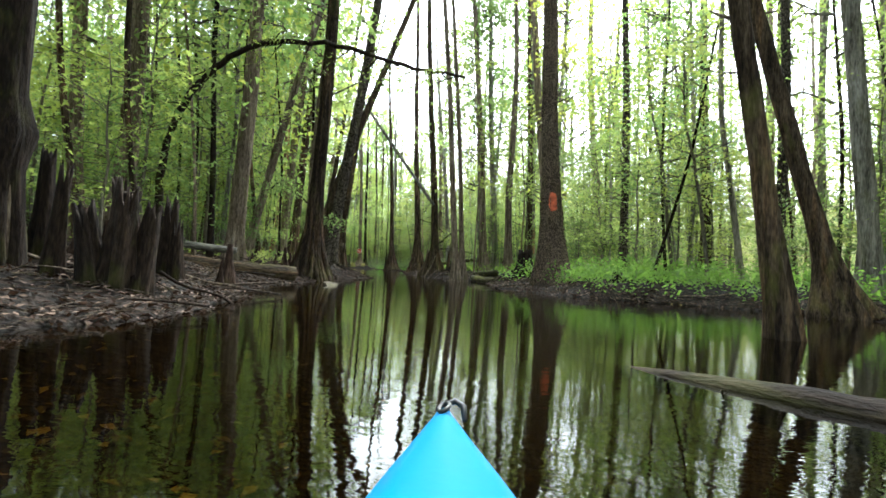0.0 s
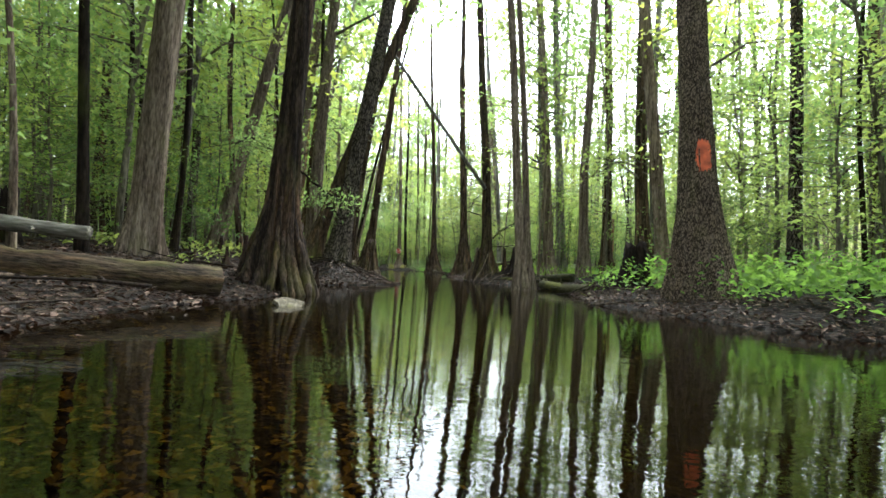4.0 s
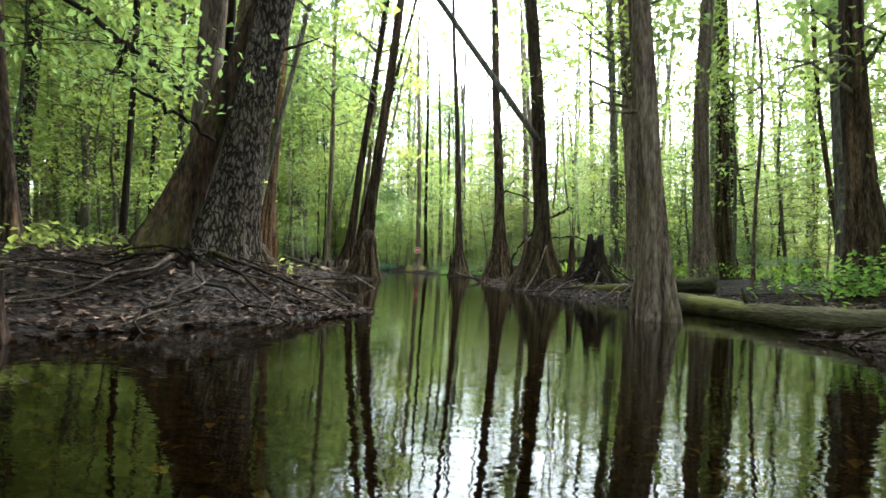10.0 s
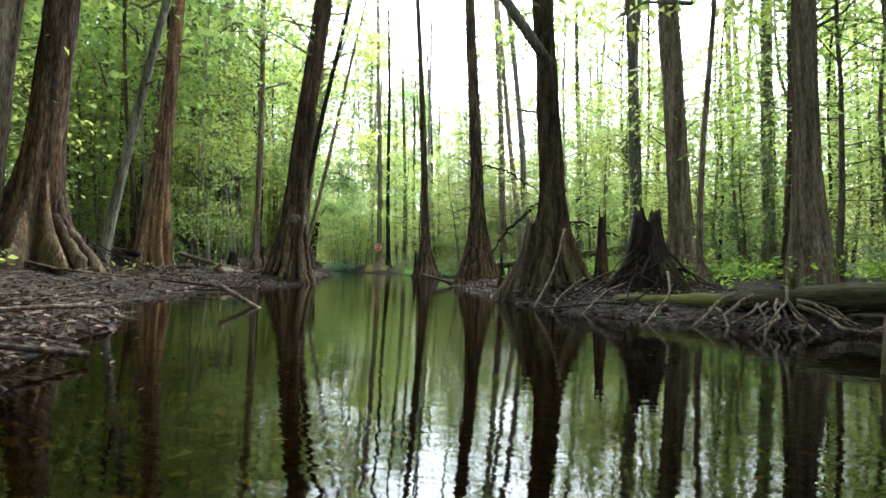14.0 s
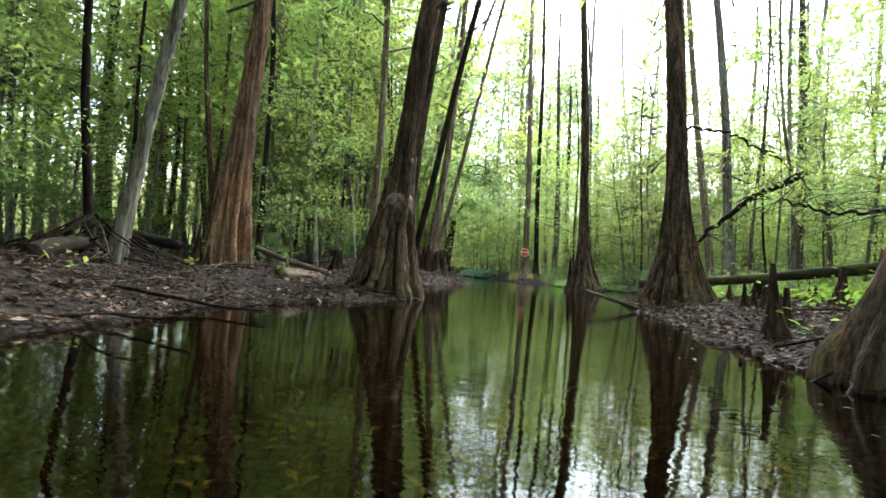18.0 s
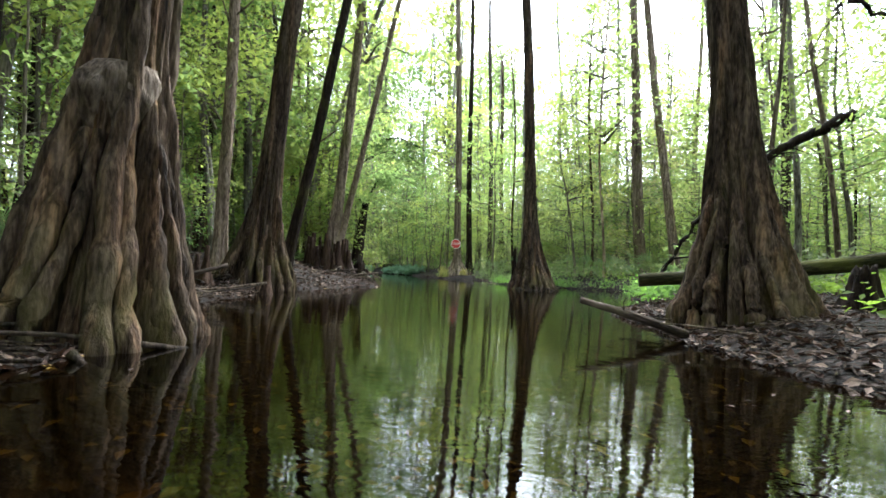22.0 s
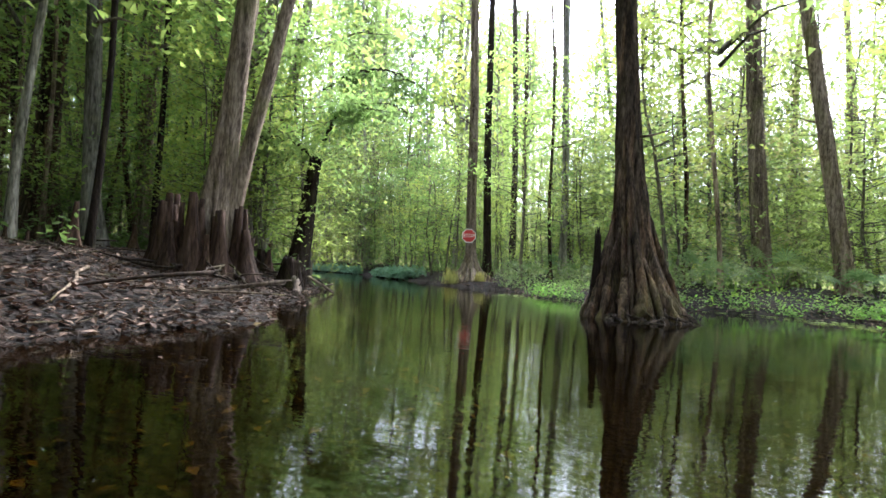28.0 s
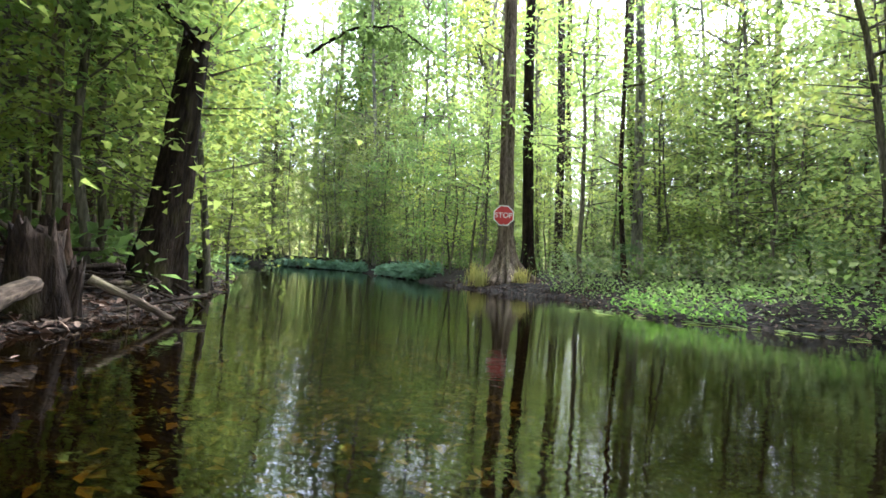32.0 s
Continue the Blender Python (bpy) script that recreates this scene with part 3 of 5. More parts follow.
swamp_tree(3.2, 15.6, 0.265, 0.68, 1.25, "swollen-based tupelo with scaly bark and a paint mark", PLATEBARK, (-0.042, 0.07), flutes=5, seed=7, groove=0.07, z=0.02, name="tupelo_tree", sides=120)
swamp_tree(3.95, 20.05, 0.16, 0.25, 0.5, "slender cypress on the green bank behind the tupelo", lean=(-0.09, 0.04), seed=8)
swamp_tree(0.53, 20.62, 0.112, 0.215, 0.6, "reddish cypress standing in the water", lean=(-0.092, 0.02), flutes=7, seed=9, groove=0.35, z=0.0, sides=120)
swamp_tree(0.84, 22.42, 0.1, 0.21, 0.75, "pale brown cypress standing in shallow water", CYPRESS, (-0.08, 0.045), flutes=7, seed=10, groove=0.3, z=0.0, sides=120)
swamp_tree(-0.38, 28.1, 0.18, 0.44, 0.8, "dark cypress with sprawling mossy root buttresses", MOSSBARK, (-0.075, 0.08), flutes=9, seed=11, groove=0.38, sides=170, ribs=11)
swamp_tree(-1.67, 35.2, 0.185, 0.48, 1.05, "cypress with a tall cone-shaped buttress on a mud spit", WETBARK, lean=(-0.058, 0.1), flutes=13, seed=12, groove=0.35, sides=170, ribs=14)
swamp_tree(-4.3, 45.7, 0.165, 0.53, 1.15, "cypress with a wide fluted base standing in the creek", WETBARK, lean=(-0.068, 0.05), flutes=15, seed=13, groove=0.35, z=0.0, sides=170, ribs=16)
swamp_tree(-8.7, 56.45, 0.175, 0.66, 0.42, "cypress on the far point that carries a stop sign", CYPRESS, lean=(-0.04, -0.006), flutes=9, seed=14, groove=0.4, sides=170, ribs=13)
BURLED = swamp_tree(-6.22, 32.15, 0.175, 0.46, 1.1, "fluted cypress with a pale burl at the foot of its trunk", WETBARK, lean=(0.075, 0.04), flutes=15, seed=15, groove=0.35, shoulder=(1.52, 0.23), knob=(1.38, -1.3, 0.05), z=0.05, sides=170, ribs=16)
swamp_tree(-8.62, 37.9, 0.165, 0.48, 0.95, "leaning cypress with spreading roots on a dark bank", WETBARK, lean=(0.105, -0.02), flutes=15, seed=16, groove=0.45, crown=2, z=0.22, sides=170, ribs=13)
swamp_tree(-10.3, 33.1, 0.19, 0.5, 2.0, "tall cypress with peeling rust-coloured bark", REDBARK, (0.012, 0.06), flutes=9, seed=17, groove=0.3, crown=3, sides=120)
swamp_tree(-7.29, 25.88, 0.2, 0.56, 0.6, "cypress with spread fluted roots above the mudflat", WETBARK, lean=(0.057, 0.042), flutes=11, seed=18, groove=0.45, crown=0, sides=120, ribs=10)
swamp_tree(-7.71, 25.47, 0.2, 0.4, 0.6, "cypress among its neighbours at the mudflat", lean=(0.06, 0.05), seed=19, crown=1)
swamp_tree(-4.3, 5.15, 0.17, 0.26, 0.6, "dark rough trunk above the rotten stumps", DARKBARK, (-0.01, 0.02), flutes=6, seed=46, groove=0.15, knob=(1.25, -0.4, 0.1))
swamp_tree(3.4, 5.25, 0.1, 0.25, 0.75, "leaning cypress with a dark wet base", MOSSBARK, lean=(-0.15, 0.03), flutes=7, seed=20, groove=0.25)
swamp_tree(7.0, 9.4, 0.16, 0.5, 0.6, "slanting cypress trunk on a mossy mound", MOSSBARK, lean=(-0.25, 0.1), flutes=7, seed=21, crown=None)
swamp_tree(9.3, 11.7, 0.2, 0.36, 0.6, "grey cypress at the weedy bank", GREYBARK, (-0.08, 0.02), seed=22)
swamp_tree(-0.21, 53.7, 0.23, 0.32, 0.6, "tall straight trunk in the brush on the far bank", seed=23, lean=(-0.06, 0.02))
swamp_tree(0.78, 51.44, 0.17, 0.25, 0.5, "slim trunk leaning over the weedy bank", seed=24, lean=(-0.12, 0.05))
swamp_tree(-5.58, 58.93, 0.14, 0.22, 0.5, "pale slim trunk in the brush near the point", GREYBARK, (-0.022, 0.0), seed=25)
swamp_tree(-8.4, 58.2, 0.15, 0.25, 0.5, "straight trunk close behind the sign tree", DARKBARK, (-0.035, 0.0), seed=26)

swamp_tree(-9.2, 29.75, 0.09, 0.15, 0.5, "pale slim trunk leaning over the mudflat", GREYBARK, (0.17, 0.04), seed=27, flutes=5, groove=0.1)
swamp_tree(-12.9, 36.3, 0.1, 0.16, 0.5, "grey mottled trunk leaning behind the rust-coloured cypress", GREYBARK, (0.036, 0.1), seed=39, flutes=5, groove=0.1)
swamp_tree(2.3, 30.1, 0.2, 0.45, 0.6, "rough dark cypress behind the root tangle", CYPRESS, (-0.08, 0.02), seed=28, crown=1)
swamp_tree(2.2, 33.0, 0.14, 0.22, 0.5, "pale straight trunk behind the root tangle", GREYBARK, (-0.05, 0.0), seed=29)
swamp_tree(3.1, 32.4, 0.2, 0.3, 0.6, "large pale grey trunk in the brush", GREYBARK, (-0.065, 0.0), seed=30, crown=3)
swamp_tree(-6.76, 18.4, 0.14, 0.24, 0.5, "leaning cypress behind the hollow stump", CYPRESS, (0.22, 0.06), seed=33)
swamp_tree(-9.8, 38.5, 0.11, 0.2, 0.5, "slim cypress deep on the bank", CYPRESS, (-0.01, 0.0), seed=34, crown=0)
swamp_tree(-8.9, 39.3, 0.1, 0.17, 0.5, "slim dark trunk leaning toward the creek", DARKBARK, (0.19, 0.02), seed=35)
swamp_tree(5.9, 15.4, 0.05, 0.09, 0.4, "thin dark crooked trunk above green weeds", DARKBARK, (0.25, 0.05), seed=36, height=9, flutes=5, groove=0.1, bend=0.2)

swamp_tree(-14.0, 51.5, 0.16, 0.24, 0.5, "pale trunk behind the leafy end of the point", GREYBARK, (0.12, 0.0), seed=37, crown=1)
swamp_tree(-13.3, 47.5, 0.12, 0.18, 0.5, "pale slanting trunk on the leafy point", GREYBARK, (0.33, 0.0), seed=38, height=13)


def burl():
    """A pale lumpy swelling that wraps the front of a trunk and runs down its ribs."""
    nu, nv = 46, 22
    a = np.linspace(-2.75, 0.25, nu)[None, :]
    w = np.linspace(0, 1, nv)[:, None]
    side = np.clip(1 - ((a + 1.25) / 1.5) ** 2, 0, 1) ** 0.5
    foot = 1.3 - (0.09 + 0.1 * np.abs(np.sin(3.3 * a + 0.4))) * side
    z = foot + (1.6 - foot) * w
    lumps = 1 + 0.3 * np.sin(5.2 * a + 5 * w) * np.sin(7 * w + 2 * a) + 0.16 * np.sin(11 * a - 6 * w) + 0.08 * np.sin(23 * a + 19 * w)
    r = 0.17 + side * (0.055 + 0.085 * np.sin(np.pi * w ** 1.35) * lumps)
    v = np.stack([0.075 * z + r * np.cos(a), 0.04 * z + r * np.sin(a), z], 2).reshape(-1, 3)
    return mesh_of("burl", v, grid_faces(nu, nv), PALEWOOD)


part("burl", burl(), BURLED, "pale lumpy burl")


def forked_tree():
    """Two trunks from one foot, ringed by knees."""
    t = thing("forked_cypress", "twin-trunked cypress ringed by upright wooden knees", "tree", pose(-10.05, 44.1, gz(-10.05, 44.1)), "trees along the creek")
    v, f = trunk_shape(16, 0.15, 0.4, 0.8, 9, 31, (0.07, -0.02), 0.06, 0.3, None, 40, 36)
    part("trunk", mesh_of("trunk", v, f, CYPRESS), t)
    v, f = trunk_shape(15, 0.09, 0.13, 0.8, 6, 32, (0.2, 0.02), 0.04, 0.2, None, 28, 30, sink=0.3)
    part("side_trunk", mesh_of("side_trunk", v, f, CYPRESS), t, m=pose(0.17, 0.05, 0.6))
    foliage(t, CROWNS[1], m=pose(0.6, 0.4, 0))


forked_tree()


# ---- the woods behind ----
KEEP = [(-14.0, 51.5), (-13.3, 47.5), (-7.03, 11.62), (-5.32, 13.64), (-3.39, 14.23), (-3.97, 19.2), (-4.9, 20.3), (3.23, 15.85), (3.95, 20.05), (0.77, 21.19), (0.78, 22.29), (-0.45, 28.52), (-1.74, 35.65), (-4.34, 45.59), (-8.7, 56.2), (-6.0, 31.8), (-8.62, 38.1), (-9.86, 32.92), (-7.29, 25.88), (-7.71, 25.47), (-9.6, 31.9), (-9.0, 31.2), (-9.4, 30.6), (-8.6, 30.6), (-10.2, 31.4), (-10.9, 32.0), (-5.0, 19.75), (3.44, 5.32), (7.0, 9.4), (9.3, 11.7), (-0.21, 53.7), (0.78, 51.44), (-5.58, 58.93), (-8.4, 58.2), (-9.2, 29.75), (2.3, 30.1), (2.2, 33.0), (3.1, 32.4), (-6.76, 18.4), (-9.8, 38.5), (-8.9, 39.3), (5.9, 15.4), (-9.77, 43.85), (-4.09, 16.29), (-9.5, 41.0), (-10.4, 42.2), (-10.8, 45.4), (-10.6, 40.0), (0.2, 36.2), (1.4, 36.0), (0.9, 34.6), (-4.0, 17.6), (-4.6, 17.9), (-4.9, 16.9)]


def scatter(n, rng, side, yr, reach, near, gap, taken):
    """n places on one bank, thickest near the water: near to reach metres inland, gap metres from those taken."""
    out, tries = [], 0
    while len(out) < n and tries < n * 80:
        tries += 1
        y = rng.uniform(*yr)
        d = near + (reach - near) * rng.uniform(0, 1) ** 1.35
        x = np.interp(y, LEFT_Y, LEFT_X) - d if side == "left" else np.interp(y, RIGHT_Y, RIGHT_X) + d
        dl, dr = banks(x, y)
        if max(float(dl), float(dr)) < near or abs(x) > 48:
            continue
        if any((x - p) ** 2 + (y - q) ** 2 < gap * gap for p, q in taken):
            continue
        taken.append((x, y))
        out.append((float(x), float(y)))
    return out


CLEAR = [(-10.39, 35.59), (-11.4, 42.26), (-11.39, 46.56), (-12.01, 45.84), (-12.2, 43.08), (-4.9, 7.75)]


def too_near(x, y):
    """Spots that stay free of scattered growth."""
    return any(math.hypot(x - p, y - q) < 0.3 for p, q in CLEAR)


def sized(x, y, turn, s):
    return pose(x, y, gz(x, y), 0, -2.3, 0) @ pose(0, 0, 0, 0, 0, turn) @ Matrix.Diagonal((s, s, s, 1))


def woods():
    rng = np.random.default_rng(5)
    turns = np.random.default_rng(6)
    taken = list(KEEP)
    trunks = []
    for k, (r, b, fl, lean, mat) in enumerate([(0.17, 0.3, 0.6, 0.03, CYPRESS), (0.13, 0.24, 0.5, 0.05, GREYBARK), (0.2, 0.42, 0.8, 0.02, CYPRESS), (0.11, 0.16, 0.4, 0.06, GREYBARK), (0.22, 0.5, 0.9, 0.01, WETBARK), (0.15, 0.28, 0.6, 0.04, SCALEBARK)]):
        v, f = trunk_shape(19, r, b, fl, 8, 60 + k, (lean, lean * 0.6), 0.12, 0.26, None, 15, 14)
        trunks.append(mesh_of("trunk", v, f, mat))
    stubs = []
    for k in range(3):
        v, f = tube([(0, 0, 0), (0.3 + 0.1 * k, 0.03, 0.08), (0.6 + 0.2 * k, -0.05, 0.3)], [0.03, 0.02, 0.006], 6)
        stubs.append(mesh_of("dead_branch", v, f, DEADWOOD))
    poles = []
    for k, (r, mat) in enumerate([(0.06, WETBARK), (0.045, CYPRESS), (0.075, GREYBARK), (0.055, DARKBARK)]):
        v, f = trunk_shape(13, r, r * 1.6, 0.35, 5, 80 + k, (0.05 * (k - 1.5), 0.03), 0.25, 0.1, None, 9, 14)
        poles.append(mesh_of("trunk", v, f, mat))
    # Two more poles for the far wood, haze painted into their pale bark.
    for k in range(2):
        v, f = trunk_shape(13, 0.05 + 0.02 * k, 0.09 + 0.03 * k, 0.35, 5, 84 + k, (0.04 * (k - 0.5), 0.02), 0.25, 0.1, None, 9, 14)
        poles.append(mesh_of("trunk", v, f, HAZEBARK))
    light = []
    for k, (low, high, spread, clumps, per, leaf, mat) in enumerate([(3.0, 12, 2.0, 23, 30, 0.21, LEAFBRIGHT), (4.0, 13, 1.8, 22, 30, 0.22, LEAF), (2.2, 10, 2.0, 23, 30, 0.2, LEAF), (3.5, 12, 2.2, 23, 30, 0.22, LEAFBRIGHT)]):
        (lv, lf), (cv, cf) = tall_crown(90 + k, low, high, spread, clumps, per, leaf)
        light.append((mesh_of("limbs", lv, lf, LIMBWOOD), mesh_of("crown", cv, cf, mat, False)))
    big = scatter(58, rng, "left", (11, 66), 34, 2.2, 2.0, taken) + scatter(17, rng, "left", (42, 60), 13, 1.8, 1.5, taken) + scatter(56, rng, "right", (6, 54), 34, 2.0, 2.3, taken) + scatter(20, rng, "right", (57, 74), 60, 2.5, 2.6, taken)
    # Those from y -14 to 7 are unseen, added to shade the start.
    tall = [(float(rng.uniform(-50, -6)), float(rng.uniform(72, 96))) for k in range(46)] + scatter(11, rng, "left", (40, 64), 26, 3.0, 2.6, taken)[:2] + scatter(12, rng, "left", (-14, 4), 9, 2.2, 2.4, taken) + scatter(24, rng, "right", (-14, 7), 11, 1.5, 2.2, taken) + scatter(10, rng, "left", (-12, 3), 8, 3.0, 2.2, taken)
    for k, (x, y) in enumerate(tall):
        t = thing("cypress_tree", "high leafy tree of the back wood and of the unseen shade canopy at the start", "tree", sized(x, y, turns.uniform(0, 360), turns.uniform(1.0, 1.45)), "high trees of the wood")
        part("trunk", trunks[k % 6], t)
        foliage(t, CROWNS[k % 4])
    for k, (x, y) in enumerate(big):
        if too_near(x, y):
            continue
        t = thing("cypress_tree", "tall swamp cypress in the woods behind the bank" if k % 3 == 0 or k < 75 else "tall bare-trunked cypress in the woods behind the bank", "tree", sized(x, y, turns.uniform(0, 360), turns.uniform(0.85, 1.25)), "trees of the wood")
        part("trunk", trunks[k % 6], t)
        if k < 75 or k % 3 < 2:
            foliage(t, CROWNS[k % 4] if k < 75 and k % 3 == 0 or k % 6 == 1 else light[k % 4])
        for j in range(2):
            part("dead_branch", stubs[(k + j) % 3], t, m=pose(0.1, 0.06, 3.5 + 2.3 * j + 0.4 * (k % 5), 0, 0, 97 * k + 150 * j))
    thin = scatter(128, rng, "left", (5, 66), 22, 1.8, 0.8, taken) + scatter(22, rng, "left", (42, 60), 9, 1.5, 0.8, taken) + scatter(70, rng, "right", (5, 54), 22, 2.2, 1.2, taken) + scatter(14, rng, "right", (57, 74), 44, 2.0, 1.4, taken) + [(float(rng.uniform(-46, -9)), float(rng.uniform(73, 88))) for k in range(70)] + [(float(rng.uniform(-7, 15)), float(rng.uniform(60, 92))) for k in range(54)][:40]
    for k, (x, y) in enumerate(thin):
        if too_near(x, y):
            continue
        t = thing("young_tree", "thin pole-like young tree in the crowded wood", "tree", sized(x, y, turns.uniform(0, 360), turns.uniform(0.8, 1.3)), "young trees of the wood")
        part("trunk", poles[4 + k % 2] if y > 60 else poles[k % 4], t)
        if k < 150 or k % 5 > 1 or y > 60:
            foliage(t, light[k % 4])
        else:
            for j in range(2):
                part("dead_branch", stubs[(k + j) % 3], t, m=pose(0.02, 0.02, 2.6 + 1.9 * j + 0.3 * (k % 4), 0, 0, 83 * k + 160 * j))
    shrubs = []
    for k, (h, sp, n, per, leaf, low, mat) in enumerate([(4.6, 1.3, 30, 32, 0.115, 0.2, LEAF), (3.4, 1.2, 29, 32, 0.11, 0.15, LEAFBRIGHT), (6.2, 1.6, 37, 32, 0.14, 0.22, LEAFBRIGHT), (2.2, 1.0, 28, 30, 0.105, 0.08, LEAFDARK), (5.4, 1.5, 34, 32, 0.125, 0.2, LEAF), (7.0, 1.7, 39, 32, 0.15, 0.3, LEAF)]):
        stem, limbs, (cv, cf) = spray_tree(120 + k, h, sp, n, per, leaf, low, 0.018 + 0.006 * h)
        shrubs.append((mesh_of("stem", *stem, LIMBWOOD), mesh_of("limbs", *limbs, LIMBWOOD), mesh_of("leaves", cv, cf, mat, False)))
    low = scatter(112, rng, "left", (8, 64), 13, 2.4, 0.9, taken) + scatter(40, rng, "right", (8, 27), 15, 2.8, 1.0, taken) + scatter(26, rng, "right", (27, 39), 15, 4.2, 1.0, taken) + scatter(34, rng, "right", (39, 54), 15, 2.8, 1.0, taken) + scatter(85, rng, "right", (56.5, 73.5), 34, 1.2, 0.8, taken) + scatter(40, rng, "left", (46.5, 59), 7, 1.0, 0.7, taken)
    low += [(-11.0, 48.0), (-11.6, 47.3), (-11.4, 48.8), (-12.1, 48.2), (-10.9, 48.7), (-12.3, 46.9), (-11.9, 46.1), (-12.6, 47.8), (-11.3, 49.6)]
    for k, (x, y) in enumerate(low):
        if too_near(x, y):
            continue
        t = thing("sapling", "understorey sapling with layered sprays of green leaves", "bush", sized(x, y, turns.uniform(0, 360), turns.uniform(0.75, 1.3)), "understorey saplings")
        stem, limbs, leaves = shrubs[k % 6]
        part("stem", stem, t)
        foliage(t, (limbs, leaves), "leaves")

    broad = []
    for k, (h, sp, n, per, leaf, mat) in enumerate([(6.5, 2.3, 50, 30, 0.16, LEAF), (8.0, 2.6, 54, 30, 0.165, LEAFBRIGHT), (4.5, 2.0, 46, 30, 0.14, LEAF), (7.0, 2.4, 50, 30, 0.16, LEAFGREY)]):
        stem, limbs, (cv, cf) = spray_tree(160 + k, h, sp, n, per, leaf, 0.06, 0.06)
        broad.append((mesh_of("stem", *stem, LIMBWOOD), mesh_of("limbs", *limbs, LIMBWOOD), mesh_of("leaves", cv, cf, mat, False)))
    spots = scatter(44, rng, "right", (57, 73.5), 40, 1.0, 1.2, taken) + scatter(22, rng, "right", (38, 56), 22, 4.0, 1.4, taken) + scatter(30, rng, "left", (45, 62), 13, 3.8, 1.2, taken) + scatter(10, rng, "left", (37, 46), 8, 4.0, 1.2, taken)
    spots += [(float(rng.uniform(-6, 14)), float(rng.uniform(60, 84))) for k in range(46)] + [(float(rng.uniform(-44, -6)), float(rng.uniform(75, 92))) for k in range(56)]
    for k, (x, y) in enumerate(spots):
        t = thing("broad_bush", "dense broad green bush closing the view across the creek", "bush", sized(x, y, turns.uniform(0, 360), turns.uniform(0.8, 1.25)), "bushes beyond the bend")
        stem, limbs, leaves = broad[k % 4]
        part("stem", stem, t)
        foliage(t, (limbs, leaves), "leaves")


woods()


def far_green():
    """Foliage too far off to tell leaf from leaf, crossed by faint trunks."""
    m, n, l, b = material("far_foliage", 0.8)
    clump = noise_node(n, l, 0.5, 9)
    stems = noise_node(n, l, 0.9, 4, (1.0, 1.0, 0.04))
    c1 = ramp(n, l, clump.outputs[0], [(0.36, (0.05, 0.08, 0.02)), (0.5, (0.12, 0.18, 0.05)), (0.64, (0.24, 0.32, 0.1))])
    c2 = ramp(n, l, stems.outputs[0], [(0.4, (0.45, 0.42, 0.4)), (0.48, (1.0, 1.0, 1.0))])
    c = mix_rgb(n, l, 1.0, c1.outputs[0], c2.outputs[0], "MULTIPLY")
    l.new(c, b.inputs["Base Color"])
    t = n.new("ShaderNodeBsdfTranslucent")
    l.new(c, t.inputs["Color"])
    mx = n.new("ShaderNodeMixShader")
    mx.inputs[0].default_value = 0.6
    l.new(b.outputs[0], mx.inputs[1])
    l.new(t.outputs[0], mx.inputs[2])
    l.new(mx.outputs[0], n["Material Output"].inputs["Surface"])
    return m


FARGREEN = far_green()


def far_woods():
    """The closed wall of the distant wood."""
    rng = np.random.default_rng(77)
    n = 140000
    a = rng.uniform(0, 2 * np.pi, n)
    d = rng.uniform(60, 102, n)
    x, y = -4 + d * np.sin(a), 32 + d * np.cos(a)
    tall = 27 + 5 * np.sin(a * 23) * np.sin(a * 51) + 3 * np.sin(a * 7 + 1) - 14 * np.exp(-((np.mod(a + 3.1416, 6.2832) - 3.24) / 0.16) ** 2)
    z = 0.3 + 0.72 * tall * rng.uniform(0, 1, n) ** 1.2
    # The leaf colour carries the haze; the air itself is clear.
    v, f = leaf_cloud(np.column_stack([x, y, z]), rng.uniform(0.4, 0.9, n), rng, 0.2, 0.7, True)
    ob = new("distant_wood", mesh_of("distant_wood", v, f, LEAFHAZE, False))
    tagged(ob, "green wall of the distant swamp forest, haze put into its leaf colour", "forest", kind="stuff")
    k = np.linspace(0, 2 * np.pi, 720, endpoint=False)
    top = 15 + 2.5 * np.sin(k * 31) * np.sin(k * 77) + 2 * np.sin(k * 9) + rng.uniform(-1.6, 1.6, 720)
    v = np.concatenate([np.column_stack([-4 + 106 * np.sin(k), 32 + 106 * np.cos(k), top * s - 1]) for s in (0.0, 0.35, 0.7, 1.0)])
    ob = new("backdrop", mesh_of("backdrop", v, grid_faces(720, 4, True), FARGREEN))
    tagged(ob, "dull green depth of the forest far behind the trees", "forest", kind="structure")


far_woods()


